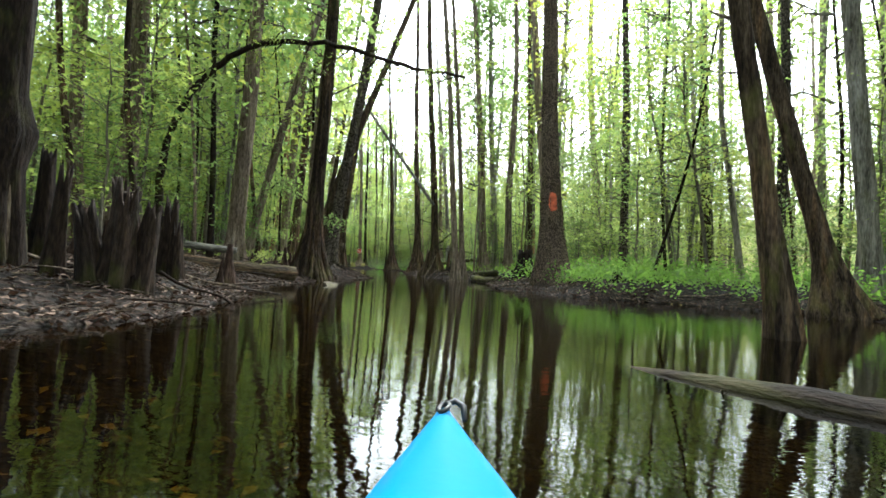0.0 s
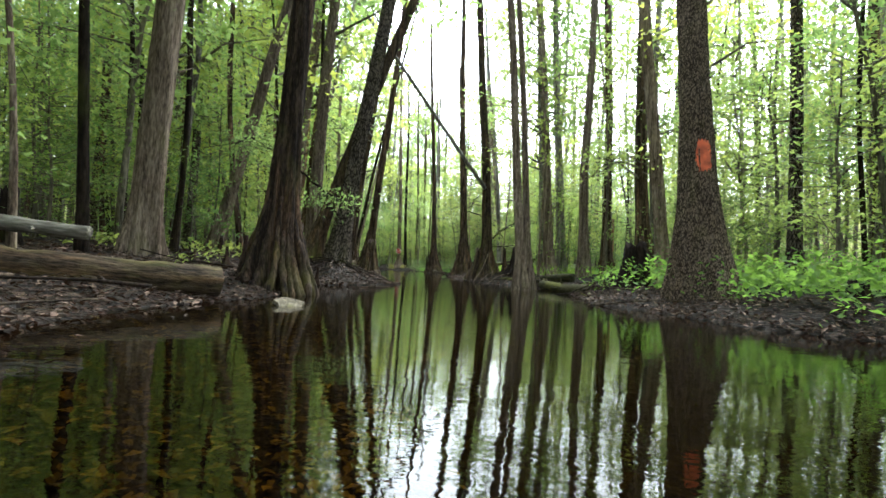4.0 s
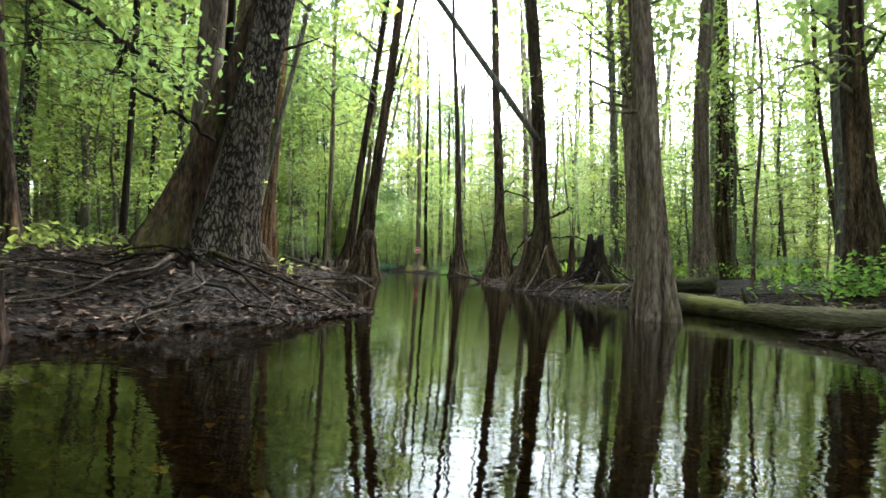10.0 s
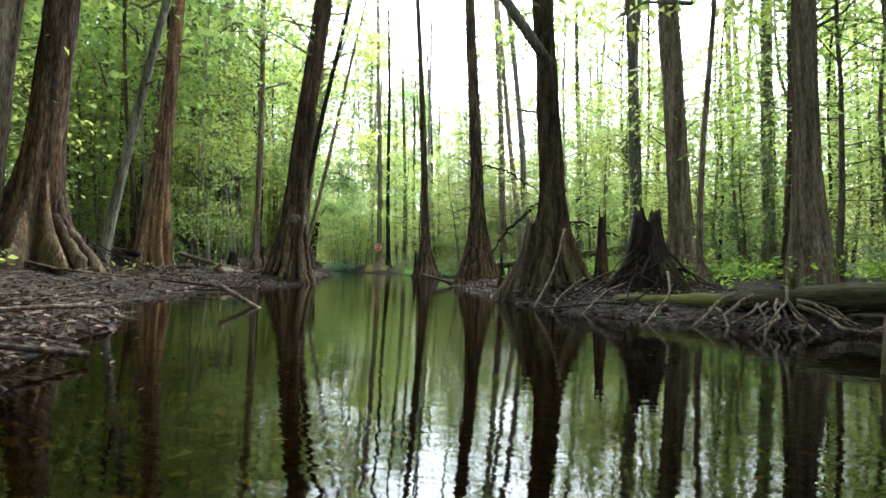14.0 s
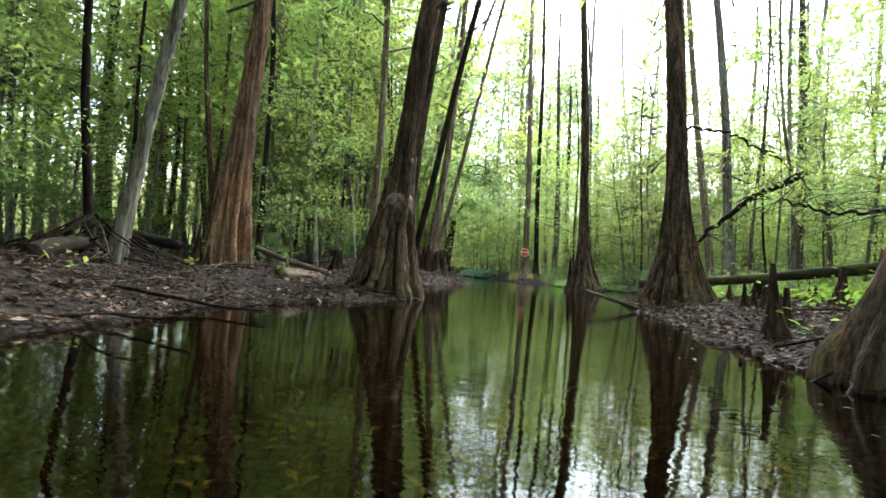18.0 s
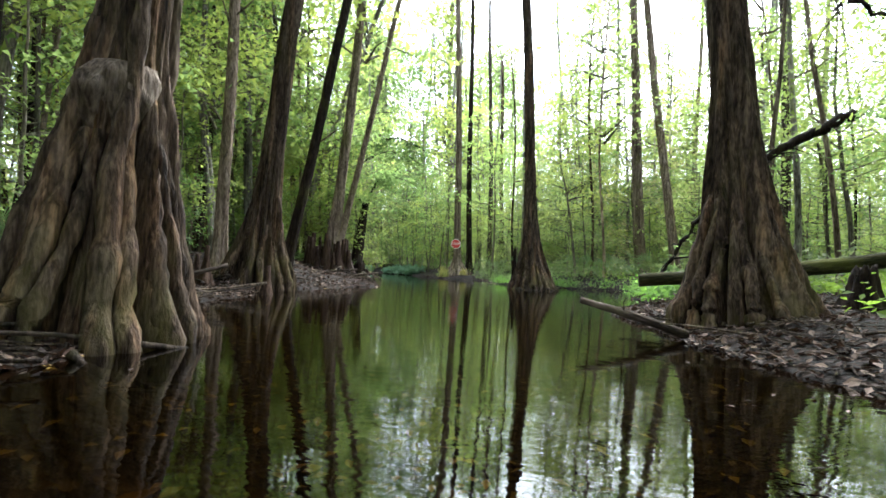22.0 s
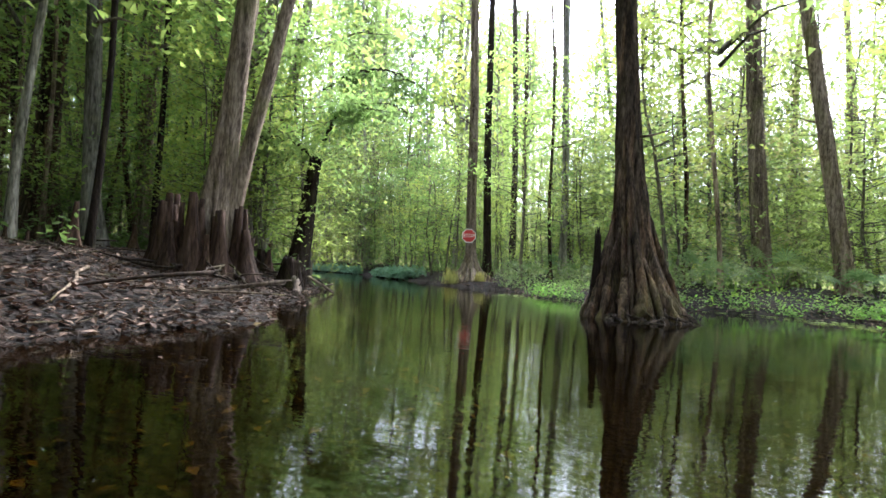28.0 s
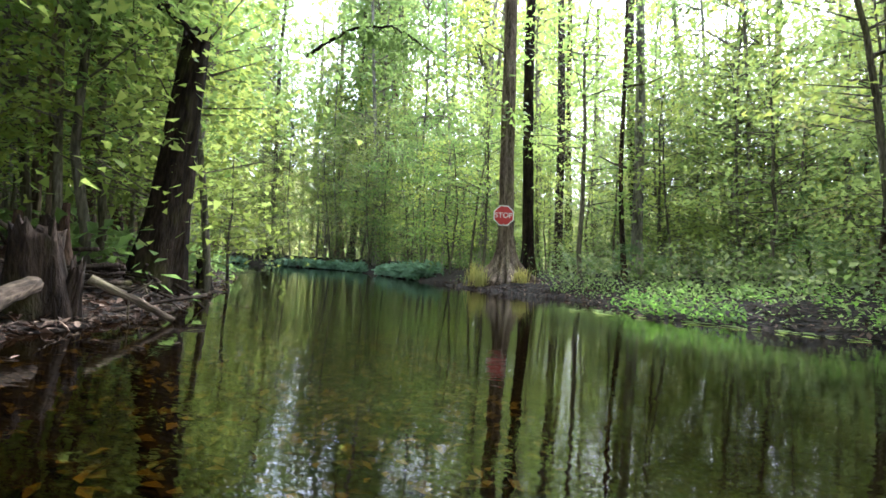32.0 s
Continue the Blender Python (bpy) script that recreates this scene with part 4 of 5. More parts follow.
# ---- stop sign on the far tree ----
def stop_sign():
    s = thing("stop_sign", "red octagonal stop sign nailed to a cypress", "sign", look((-8.72, 55.82, 1.75), (-6.5, 43.4, 1.7)) @ pose(0, 0, 0, 0, 180, 0))
    def plate(r, z0, z1, mat):
        a = [radians(22.5 + 45 * k) for k in range(8)]
        v = [(r * math.cos(t), r * math.sin(t), z) for z in (z0, z1) for t in a]
        f = [tuple(range(8, 16)), tuple(range(7, -1, -1))] + [(k, (k + 1) % 8, 8 + (k + 1) % 8, 8 + k) for k in range(8)]
        return mesh_of("plate", v, f, mat, False)
    part("rim", plate(0.255, -0.006, 0.0, WHITE), s, "white border")
    part("face", plate(0.229, 0.0, 0.006, RED), s)
    cu = bpy.data.curves.new("word", "FONT")
    cu.body, cu.size, cu.align_x, cu.align_y, cu.extrude = "STOP", 0.17, "CENTER", "CENTER", 0.002
    tmp = new("word", cu)
    bpy.context.view_layer.update()
    me = bpy.data.meshes.new_from_object(tmp.evaluated_get(bpy.context.evaluated_depsgraph_get()))
    bpy.data.objects.remove(tmp)
    me.materials.clear()
    me.materials.append(WHITE)
    part("lettering", me, s, "white word STOP", pose(0, 0, 0.009))
    for y in (0.2, -0.2):
        v, f = tube([(0, y, 0.004), (0, y, 0.014)], [0.014, 0.012], 8)
        part("nail_head", mesh_of("nail_head", v, f, STEEL), s)


stop_sign()


# ---- kayak, afloat where the trip begins ----
def kayak():
    k = thing("kayak", "bright blue plastic kayak with a black bow handle", "kayak", KAYAK)
    ys = np.array([1.21, 1.18, 1.1, 1.0, 0.85, 0.68, 0.5, 0.36])
    half = np.array([0.006, 0.022, 0.042, 0.06, 0.09, 0.121, 0.15, 0.17])
    deck = np.array([0.205, 0.216, 0.22, 0.224, 0.228, 0.233, 0.236, 0.238])
    rows = []
    for y, w, d in zip(ys, half, deck):
        rows.append([(-w, y, d - 0.05), (-w * 0.95, y, d - 0.03), (-w * 0.6, y, d - 0.012), (-w * 0.12, y, d), (w * 0.12, y, d), (w * 0.6, y, d - 0.012), (w * 0.95, y, d - 0.03), (w, y, d - 0.05), (w * 0.9, y - 0.02, 0.06), (w * 0.55, y - 0.05, -0.05), (0, y - 0.06, -0.08), (-w * 0.55, y - 0.05, -0.05), (-w * 0.9, y - 0.02, 0.06)])
    v = np.array(rows).reshape(-1, 3)
    f = grid_faces(13, len(ys), True).tolist() + [list(range(13))]
    part("bow", mesh_of("bow", v, f, BLUE), k)
    back = []
    for y, w in ((0.36, 0.17), (0.1, 0.25), (-0.4, 0.31), (-0.9, 0.29), (-1.4, 0.15), (-1.6, 0.02)):
        back.append([(-w, y, 0.188), (-w * 0.86, y, 0.205), (-w * 0.8, y, 0.08), (0, y, 0.0), (w * 0.8, y, 0.08), (w * 0.86, y, 0.205), (w, y, 0.188), (w * 0.9, y, 0.08), (w * 0.5, y, -0.06), (0, y, -0.09), (-w * 0.5, y, -0.06), (-w * 0.9, y, 0.08)])
    v = np.array(back).reshape(-1, 3)
    part("hull", mesh_of("hull", v, grid_faces(12, 6, True).tolist() + [list(range(12))[::-1]], BLUE), k)
    a = np.linspace(0, 2 * np.pi, 15)
    v, f = tube(np.column_stack([0.011 * np.cos(a), 1.13 + 0.028 * np.sin(a), 0.226 + 0.006 * np.cos(a)]), np.full(15, 0.005), 6)
    part("cord_loop", mesh_of("cord_loop", v, f, BLACK), k, "black cord loop")
    p = [(0.0, 1.16, 0.219), (0.024, 1.175, 0.229), (0.042, 1.16, 0.222), (0.045, 1.13, 0.2)]
    v, f = tube(p, [0.006, 0.007, 0.007, 0.006], 7)
    part("bow_handle", mesh_of("bow_handle", v, f, BLACK), k, "black webbing handle")


KAYAK = pose(0.018, 0.02, 0.0)
kayak()


# ---- banks: stumps, logs, roots, sticks, knees ----
def stump_shape(r, base, h, seed, jag=0.35, sides=26, hollow=True):
    """A rotten broken stump with a jagged rim and a hollow."""
    rng = np.random.default_rng(seed)
    v, f = trunk_shape(h, r, base, h * 0.35, 7, seed, (0, 0), 0.0, 0.3, None, sides, 14, taper=0.15)
    v = v.reshape(14, sides, 3)
    rim = h * (1 - jag * np.abs(np.convolve(np.tile(rng.uniform(-1, 1, sides), 3), [0.25, 0.5, 0.25], "same")[sides:2 * sides]))
    for k in range(8, 14):
        v[k, :, 2] = np.minimum(v[k, :, 2], rim * (0.72 + 0.28 * (k - 7) / 6))
    faces = f[:-1]
    v = v.reshape(-1, 3)
    if hollow:
        top = v[-sides:]
        c = top.mean(0)
        inner = c + (top - c) * 0.66 - np.array([0, 0, 0.02])
        pit = c + (top - c) * 0.45 - np.array([0, 0, h * 0.4])
        n = len(v)
        v = np.concatenate([v, inner, pit])
        faces = faces + (grid_faces(sides, 3, True) + n - sides).tolist()
        faces.append([n + sides + k for k in range(sides)])
    else:
        faces = faces + [f[-1]]
    return v, faces


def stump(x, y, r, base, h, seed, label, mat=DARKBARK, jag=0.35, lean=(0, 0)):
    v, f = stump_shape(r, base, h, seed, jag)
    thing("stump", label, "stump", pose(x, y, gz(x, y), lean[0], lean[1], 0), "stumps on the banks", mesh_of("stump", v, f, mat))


for k, (x, y, r, base, h, tx, ty) in enumerate([(-3.02, 5.0, 0.1, 0.2, 1.05, 2, 5), (-2.86, 5.12, 0.07, 0.15, 0.95, -5, 3), (-3.2, 4.95, 0.08, 0.18, 0.8, 4, -7), (-2.98, 5.28, 0.09, 0.19, 0.7, -3, 8), (-3.12, 5.3, 0.06, 0.12, 1.1, 5, -3)]):
    stump(x, y, r * 1.2, base * 0.78, h, 240 + k, "dark rotten cypress stump with a splintered top", lean=(tx, ty), jag=0.55)
for k, (x, y, r, base, h, tx, ty) in enumerate([(-3.28, 6.4, 0.07, 0.15, 1.0, 3, 4), (-3.12, 6.32, 0.06, 0.13, 0.75, -4, -3), (-3.42, 6.55, 0.08, 0.17, 0.85, 5, 2), (-3.25, 6.6, 0.06, 0.12, 0.6, 2, -8)]):
    stump(x, y, r * 1.2, base * 0.8, h, 250 + k, "crumbling brown stump in a cluster on the leafy bank", lean=(tx, ty), jag=0.6)
stump(-3.65, 5.05, 0.06, 0.12, 1.1, 201, "thin rotten dark stump on the leafy bank", lean=(2, 5), jag=0.4)
stump(-4.35, 5.85, 0.08, 0.17, 1.25, 202, "rotten dark stump beside a taller trunk", lean=(-4, -3))
stump(-4.95, 5.9, 0.13, 0.3, 1.9, 212, "broad rotten dark stump at the leafy bank", jag=0.5)
stump(-4.9, 8.4, 0.1, 0.2, 0.9, 205, "splintered stump among heaped branches")
stump(-6.2, 12.4, 0.1, 0.16, 0.7, 206, "arched dark root stump on the bank")
stump(-4.09, 16.29, 0.2, 0.27, 1.1, 207, "hollow rotten stump at the water's edge")
stump(2.71, 18.0, 0.26, 0.36, 1.1, 208, "charred hollow stump in green weeds")
stump(4.47, 13.85, 0.13, 0.2, 0.35, 209, "low cut stump on the leafy shore")
stump(5.14, 31.74, 0.19, 0.22, 2.7, 210, "broken reddish trunk among green brush", REDBARK)
stump(2.64, 19.24, 0.24, 0.4, 0.45, 211, "uprooted stump with a mat of roots", jag=0.5)
stump(-0.86, 28.25, 0.17, 0.38, 1.3, 260, "broken mossy side trunk beside the dark cypress", MOSSBARK, jag=0.25, lean=(0, 6))
stump(0.7, 27.2, 0.2, 0.5, 1.15, 213, "root-bound rotten stump beside the dark cypress")
stump(0.25, 28.0, 0.06, 0.13, 1.35, 214, "thin dead snag behind the roots", WETBARK, jag=0.7)
stump(-0.08, 36.44, 0.13, 0.26, 0.55, 215, "dark stump that props a fallen log")
stump(-10.85, 47.85, 0.145, 0.25, 2.7, 217, "leaning dark dead trunk hung with leaves", lean=(0, 7), jag=0.1)
stump(-7.4, 33.9, 0.12, 0.2, 0.6, 219, "grey weathered stump on the mud", DEADWOOD)
stump(-9.6, 36.3, 0.12, 0.22, 0.6, 220, "dark rotten stump on the bank", DARKBARK)

stump(-4.86, 45.6, 0.05, 0.13, 1.35, 229, "dark pointed spike of wood beside a fluted cypress", jag=0.7)
for k, (x, y, r, tall, tilt) in enumerate([(-9.8, 45.88, 0.14, 0.62, 3), (-9.98, 45.98, 0.12, 0.5, -4), (-11.0, 46.9, 0.1, 0.45, 4), (-9.66, 45.96, 0.045, 0.42, -5), (-11.2, 49.0, 0.07, 0.5, 5)]):
    stump(x, y, r, r * 1.5, tall, 230 + k, "dark rotten stump among roots on the point", lean=(tilt, -tilt), jag=0.5)


def log(p0, p1, r0, r1, label, mat=DEADWOOD, seed=1, name="fallen_log"):
    """A fallen trunk with a slight bow, broken ends and branch stubs."""
    rng = np.random.default_rng(seed)
    p0, p1 = np.array(p0, float), np.array(p1, float)
    n = 16
    t = np.linspace(0, 1, n)
    mid = (p0 + p1) / 2
    long = np.linalg.norm(p1 - p0)
    path = np.column_stack([np.sin(t * 3.1 + seed) * 0.025 * long, np.sin(t * 5 + seed * 2) * 0.008 * long, (t - 0.5) * long])
    r = (r0 + (r1 - r0) * t) * (1 + rng.uniform(-0.07, 0.07, n))
    v, f = tube(path, r, 14)
    v = v + rng.normal(0, 0.018 * (r0 + r1), v.shape)
    ob = thing(name, label, "log", Matrix.Translation(mid) @ Vector(p1 - p0).to_track_quat("Z", "Y").to_matrix().to_4x4(), "fallen wood", mesh_of(name, v, f, mat))
    for k in range(2):
        u = rng.uniform(0.2, 0.8)
        c = np.array([np.interp(u, t, path[:, i]) for i in range(3)])
        d = rng.normal(0, 1, 3)
        d[2] *= 0.3
        d = d / np.linalg.norm(d)
        sv, sf = tube([c, c + d * (r0 + 0.1), c + d * (r0 + 0.2) + (0, 0, 0.03)], [r0 * 0.28, r0 * 0.2, r0 * 0.1], 7)
        part("branch_stub", mesh_of("branch_stub", sv, sf, mat), ob)
    return ob


log((-3.36, 12.1, 0.18), (-5.5, 10.1, 0.4), 0.16, 0.19, "thick mossy brown log lying on the leafy bank", MOSSBARK, 1)
log((-4.4, 11.5, 0.66), (-7.0, 10.9, 0.85), 0.07, 0.09, "thin grey log lying across the bank", GREYBARK, 2)
log((1.08, 3.2, -0.025), (2.7, 1.4, -0.14), 0.03, 0.25, "dark mossy half-sunken log in the creek", DARKBARK, 3)
log((1.4, 23.2, 0.1), (2.2, 18.9, 0.16), 0.12, 0.14, "mossy log lying along the inlet", MOSSLOG, 4)
log((1.95, 18.5, 0.08), (1.44, 15.85, -0.05), 0.05, 0.045, "mossy pole slanting into the water", MOSSLOG, 5)
SAWN = log((-7.33, 30.92, gz(-7.33, 30.92) + 0.07), (-7.36, 32.0, gz(-7.36, 32.0) + 0.07), 0.1, 0.1, "short sawn log lying on the mud", DEADWOOD, 6)
for end in (-0.545, 0.545):
    v, f = tube([(-0.004, 0, end - 0.004), (-0.004, 0, end + 0.004)], [0.088, 0.088], 14)
    part("cut_end", mesh_of("cut_end", v, f, ROTBARK), SAWN, "dark sawn end grain")
log((-7.75, 33.0, 0.25), (-9.4, 32.9, 0.64), 0.045, 0.06, "long pale pole leaning on the bank", DEADWOOD, 7)
log((-2.35, 37.57, 0.5), (3.2, 37.5, 1.25), 0.09, 0.13, "mossy log propped above the ground behind a cypress", MOSSLOG, 8)
log((-3.26, 34.32, 0.31), (-2.36, 34.48, 0.05), 0.028, 0.045, "pole slanting from the mud into the water", TWIGWOOD, 9)
log((-8.77, 35.27, 0.12), (-8.08, 36.26, 0.42), 0.018, 0.032, "bare brown pole on the dark bank", TWIGWOOD, 10)
log((0.2, 26.6, 0.1), (2.4, 24.6, 0.35), 0.13, 0.15, "mossy log under the root tangle", MOSSLOG, 11)
log((-9.6, 46.05, 0.29), (-9.27, 46.42, 0.02), 0.03, 0.02, "broken branch sliding into the water", DEADWOOD, 12)
log((-9.7, 45.75, 0.24), (-8.95, 44.5, 0.06), 0.05, 0.075, "weathered log sliding down the leafy point", TWIGWOOD, 13)
log((-9.4, 29.6, 0.55), (-8.0, 27.9, 0.38), 0.08, 0.1, "rotting log among roots on the mudflat", DARKBARK, 15)
log((-11.2, 31.6, 0.72), (-9.0, 30.6, 0.6), 0.1, 0.08, "dark log on the high bank", DARKBARK, 16)


def bent_branch(points, r0, r1, label, mat=DEADWOOD, name="branch"):
    p = np.array(points, float)
    s = np.linspace(0, 1, len(p))
    t = np.linspace(0, 1, len(p) * 5)
    q = np.column_stack([np.interp(t, s, p[:, i]) for i in range(3)])
    for i in range(3):
        q[2:-2, i] = np.convolve(q[:, i], np.ones(5) / 5, "same")[2:-2]
    mid = q.mean(0)
    v, f = tube(q - mid, np.linspace(r0, r1, len(q)), 8)
    return thing(name, label, "branch", pose(*mid), "branches", mesh_of(name, v, f, mat))


bent_branch([(-4.38, 25.14, 0.21), (-4.17, 25.13, 0.105), (-3.97, 25.12, 0.0), (-3.6, 25.13, -0.17)], 0.03, 0.022, "bare branch poking out of the water")
bent_branch([(-4.0, 15.6, 0.5), (-3.85, 15.4, 0.2), (-3.6, 15.2, -0.06)], 0.04, 0.035, "mossy branch standing at the bank", MOSSLOG)
bent_branch([(-0.4, 27.4, 1.1), (-0.6, 26.9, 0.5), (-0.9, 26.5, 0.02)], 0.02, 0.012, "bare root branch dipping into the water")
for k, (x, y) in enumerate([(-0.2, 26.2), (0.3, 25.4), (0.7, 25.1), (1.1, 24.6), (-0.6, 26.6)]):
    r = random.Random(k)
    bent_branch([(x + r.uniform(0.3, 0.8), y + r.uniform(0.3, 0.9), 0.3 + r.uniform(0, 0.3)), (x + 0.2, y + 0.2, 0.28), (x, y, 0.1 + r.uniform(0, 0.15)), (x - r.uniform(0.1, 0.4), y - 0.3, -0.06)], 0.016, 0.008, "pale bare root arching into the water", DEADWOOD, "arched_root")
# the long dead pole that leans across the creek into a cypress
bent_branch([(-0.65, 27.8, 3.7), (-2.9, 27.2, 6.6), (-5.4, 26.5, 9.9), (-7.2, 26.0, 12.0)], 0.085, 0.05, "long dead pole leaning high against a cypress", GREYBARK, "leaning_pole")


def roots(x, y, reach, n, seed, label, high=0.3, mat=DARKBARK, near=0.2):
    """A tangle of roots creeping out from one spot."""
    rng = np.random.default_rng(seed)
    base = gz(x, y)
    t = thing("root_tangle", label, "roots", pose(x, y, base), "root tangles")
    for k in range(n):
        a = rng.uniform(0, 6.283)
        l = reach * rng.uniform(0.5, 1.0)
        us = np.linspace(min(near / l, 0.8), 1, 7)
        aa = a + np.cumsum(rng.normal(0, 0.16, 7))
        px, py = us * l * np.cos(aa), us * l * np.sin(aa)
        pz = ground_z(px + x, py + y) - base
        lift = high * np.maximum(1 - us, 0) ** 1.5 * rng.uniform(0.4, 1.0) + rng.uniform(0.0, 0.05, 7)
        lift[-1] = -0.05
        r = rng.uniform(0.008, 0.026)
        v, f = tube(np.column_stack([px, py, pz + lift]), np.linspace(r, r * 0.4, 7), 6)
        part("root", mesh_of("root", v, f, mat if k % 4 else TWIGWOOD), t)


roots(-3.9, 18.7, 1.8, 24, 301, "mound of creeping roots and dead twigs", 0.22)
roots(-3.6, 21.1, 1.0, 24, 302, "undercut root mat hanging over the water", 0.3)
roots(-0.45, 28.4, 1.6, 34, 303, "mossy roots spreading from the dark cypress", 0.5, near=0.6)
roots(0.75, 27.1, 1.3, 34, 304, "tangle of exposed roots at the bank", 0.8)
roots(1.4, 25.2, 1.2, 18, 305, "tangle of pale roots and driftwood", 0.35, DEADWOOD)
roots(-4.3, 45.62, 1.12, 60, 306, "roots and debris round a cypress foot", 0.3, TWIGWOOD, near=0.55)
roots(-8.4, 37.6, 1.3, 22, 307, "spreading cypress roots on wet mud", 0.35, near=0.5)
roots(-9.9, 43.85, 1.5, 26, 308, "roots and dead wood below a twin cypress", 0.3, near=0.3)
roots(-8.7, 56.25, 1.1, 34, 309, "sprawling reddish roots below the sign tree", 0.7, KNEEBARK, near=0.5)
roots(-10.1, 47.0, 1.1, 20, 310, "roots and branches at the end of the point", 0.3)
roots(-11.2, 46.1, 1.2, 18, 316, "heap of dead branches on the leafy point", 0.55, near=0.3)
roots(-1.73, 35.5, 1.1, 14, 311, "short roots at the foot of a cone-shaped cypress", 0.12, near=0.6)
roots(-3.2, 5.7, 1.3, 20, 312, "dead branches heaped between rotten stumps", 0.3)
roots(-9.4, 29.6, 1.5, 44, 313, "heap of dark roots and twigs on the mudflat", 0.75)
roots(2.2, 18.6, 1.0, 14, 314, "roots of an upturned stump", 0.3)
roots(-6.15, 31.95, 1.0, 10, 315, "low roots round the burled cypress", 0.1, near=0.6)


def knees():
    """Cypress knees, pointed wooden pegs round the trees."""
    kinds = []
    for k in range(5):
        v, f = trunk_shape(0.5, 0.035 + 0.008 * k, 0.1 + 0.012 * k, 0.16, 6, 400 + k, (0.03 * (k - 2), 0.02), 0.01, 0.3, None, 16, 12, taper=0.5, sink=0.15)
        kinds.append(mesh_of("cypress_knee", v, f, KNEEBARK))
    rng = np.random.default_rng(9)
    spots = [(-1.18, 30.05, 1.4), (-0.9, 33.3, 0.8), (-0.6, 33.6, 0.7), (-0.95, 30.7, 0.8), (-0.6, 36.9, 0.7), (0.9, 37.1, 0.8)]
    for cx, cy, n, spread in ((-10.05, 44.05, 26, 0.45), (-10.05, 44.0, 26, 0.58), (-10.6, 46.3, 4, 0.6), (-3.95, 14.6, 6, 0.5), (-4.2, 7.6, 10, 1.0), (-9.9, 32.5, 8, 0.8), (-8.4, 37.3, 7, 0.9), (-11, 40, 9, 1.5), (-12, 45, 10, 2.0), (-5.2, 16.5, 8, 1.3), (-0.2, 34, 6, 0.8), (-7.6, 40.2, 0, 1.0)):
        for k in range(n):
            a = rng.uniform(0, 6.283)
            d = spread * rng.uniform(0.75, 1.2)
            spots.append((cx + d * math.cos(a), cy + d * math.sin(a), rng.uniform(0.9, 2.1) if n == 26 else rng.uniform(0.4, 1.3)))
    for k, (x, y, s) in enumerate(spots):
        if gz(x, y) < -0.25:
            continue
        thing("cypress_knee", "upright wooden knee growing beside a cypress", "tree knee", pose(x, y, gz(x, y), 0, 0, 70 * k) @ Matrix.Diagonal((min(s, 1.5), min(s, 1.5), s, 1)), "cypress knees", kinds[k % 5])


knees()


# ---- paint mark on the tupelo ----
def paint_mark():
    """A sprayed band that hugs the trunk on the side of the creek."""
    rng = np.random.default_rng(3)
    n, rows = 19, 25
    v, f = [], []
    for j in range(rows):
        z = 2.25 + 0.6 * j / (rows - 1)
        rad = 0.265 * (1 - 0.5 * z / 19) + 0.415 * math.exp(-(z / 1.25) ** 1.25) + 0.035
        for i in range(n):
            a = radians(-97 + 48 * (i / (n - 1) - 0.5))
            v.append((rad * math.cos(a) - 0.042 * z, rad * math.sin(a) + 0.07 * z, z))
    for j in range(rows - 1):
        for i in range(n - 1):
            u, w = (i - 8.5) / 8.5, (j - 11.5) / 11.5
            reach = 0.72 + 0.2 * math.sin(i * 1.9) * math.sin(j * 0.7) + rng.uniform(-0.16, 0.16)
            if abs(u) ** 3 + abs(w) ** 4 < reach - 0.25 * math.sin(j * 0.9 + 1) * u:
                f.append([j * n + i, j * n + i + 1, (j + 1) * n + i + 1, (j + 1) * n + i])
    me = mesh_of("paint_mark", v, f, ORANGE)
    thing("paint_mark", "faded orange-red paint patch sprayed on bark", "paint mark", pose(3.2, 15.6, 0.02), "", me)


paint_mark()


# ---- floating slab ----
def slab():
    rng = np.random.default_rng(12)
    n = 12
    a = np.linspace(0, 2 * np.pi, n, endpoint=False)
    r = 0.22 * (1 + 0.22 * rng.uniform(-1, 1, n))
    top = [(r[k] * 1.15 * math.cos(a[k]), r[k] * 0.9 * math.sin(a[k]), 0.03) for k in range(n)]
    bot = [(1.05 * x, 1.05 * y, -0.03) for x, y, _ in top]
    f = [list(range(n)), list(range(2 * n - 1, n - 1, -1))] + [[k, n + k, n + (k + 1) % n, (k + 1) % n] for k in range(n)]
    thing("bark_slab", "grey-green slab of bark tilted in shallow water", "bark", pose(-2.45, 11.9, 0.02, 24, 8, 20) @ Matrix.Diagonal((0.6, 0.6, 0.6, 1)), "", mesh_of("bark_slab", top + bot, f, LIMBWOOD, False))


slab()


# ---- dead leaves, twigs and green weeds ----
def shore_points(n, rng, side, yr, lo, hi, power=1.0):
    y = rng.uniform(*yr, n)
    d = lo + (hi - lo) * rng.uniform(0, 1, n) ** power
    x = np.interp(y, LEFT_Y, LEFT_X) - d if side == "left" else np.interp(y, RIGHT_Y, RIGHT_X) + d
    return x, y


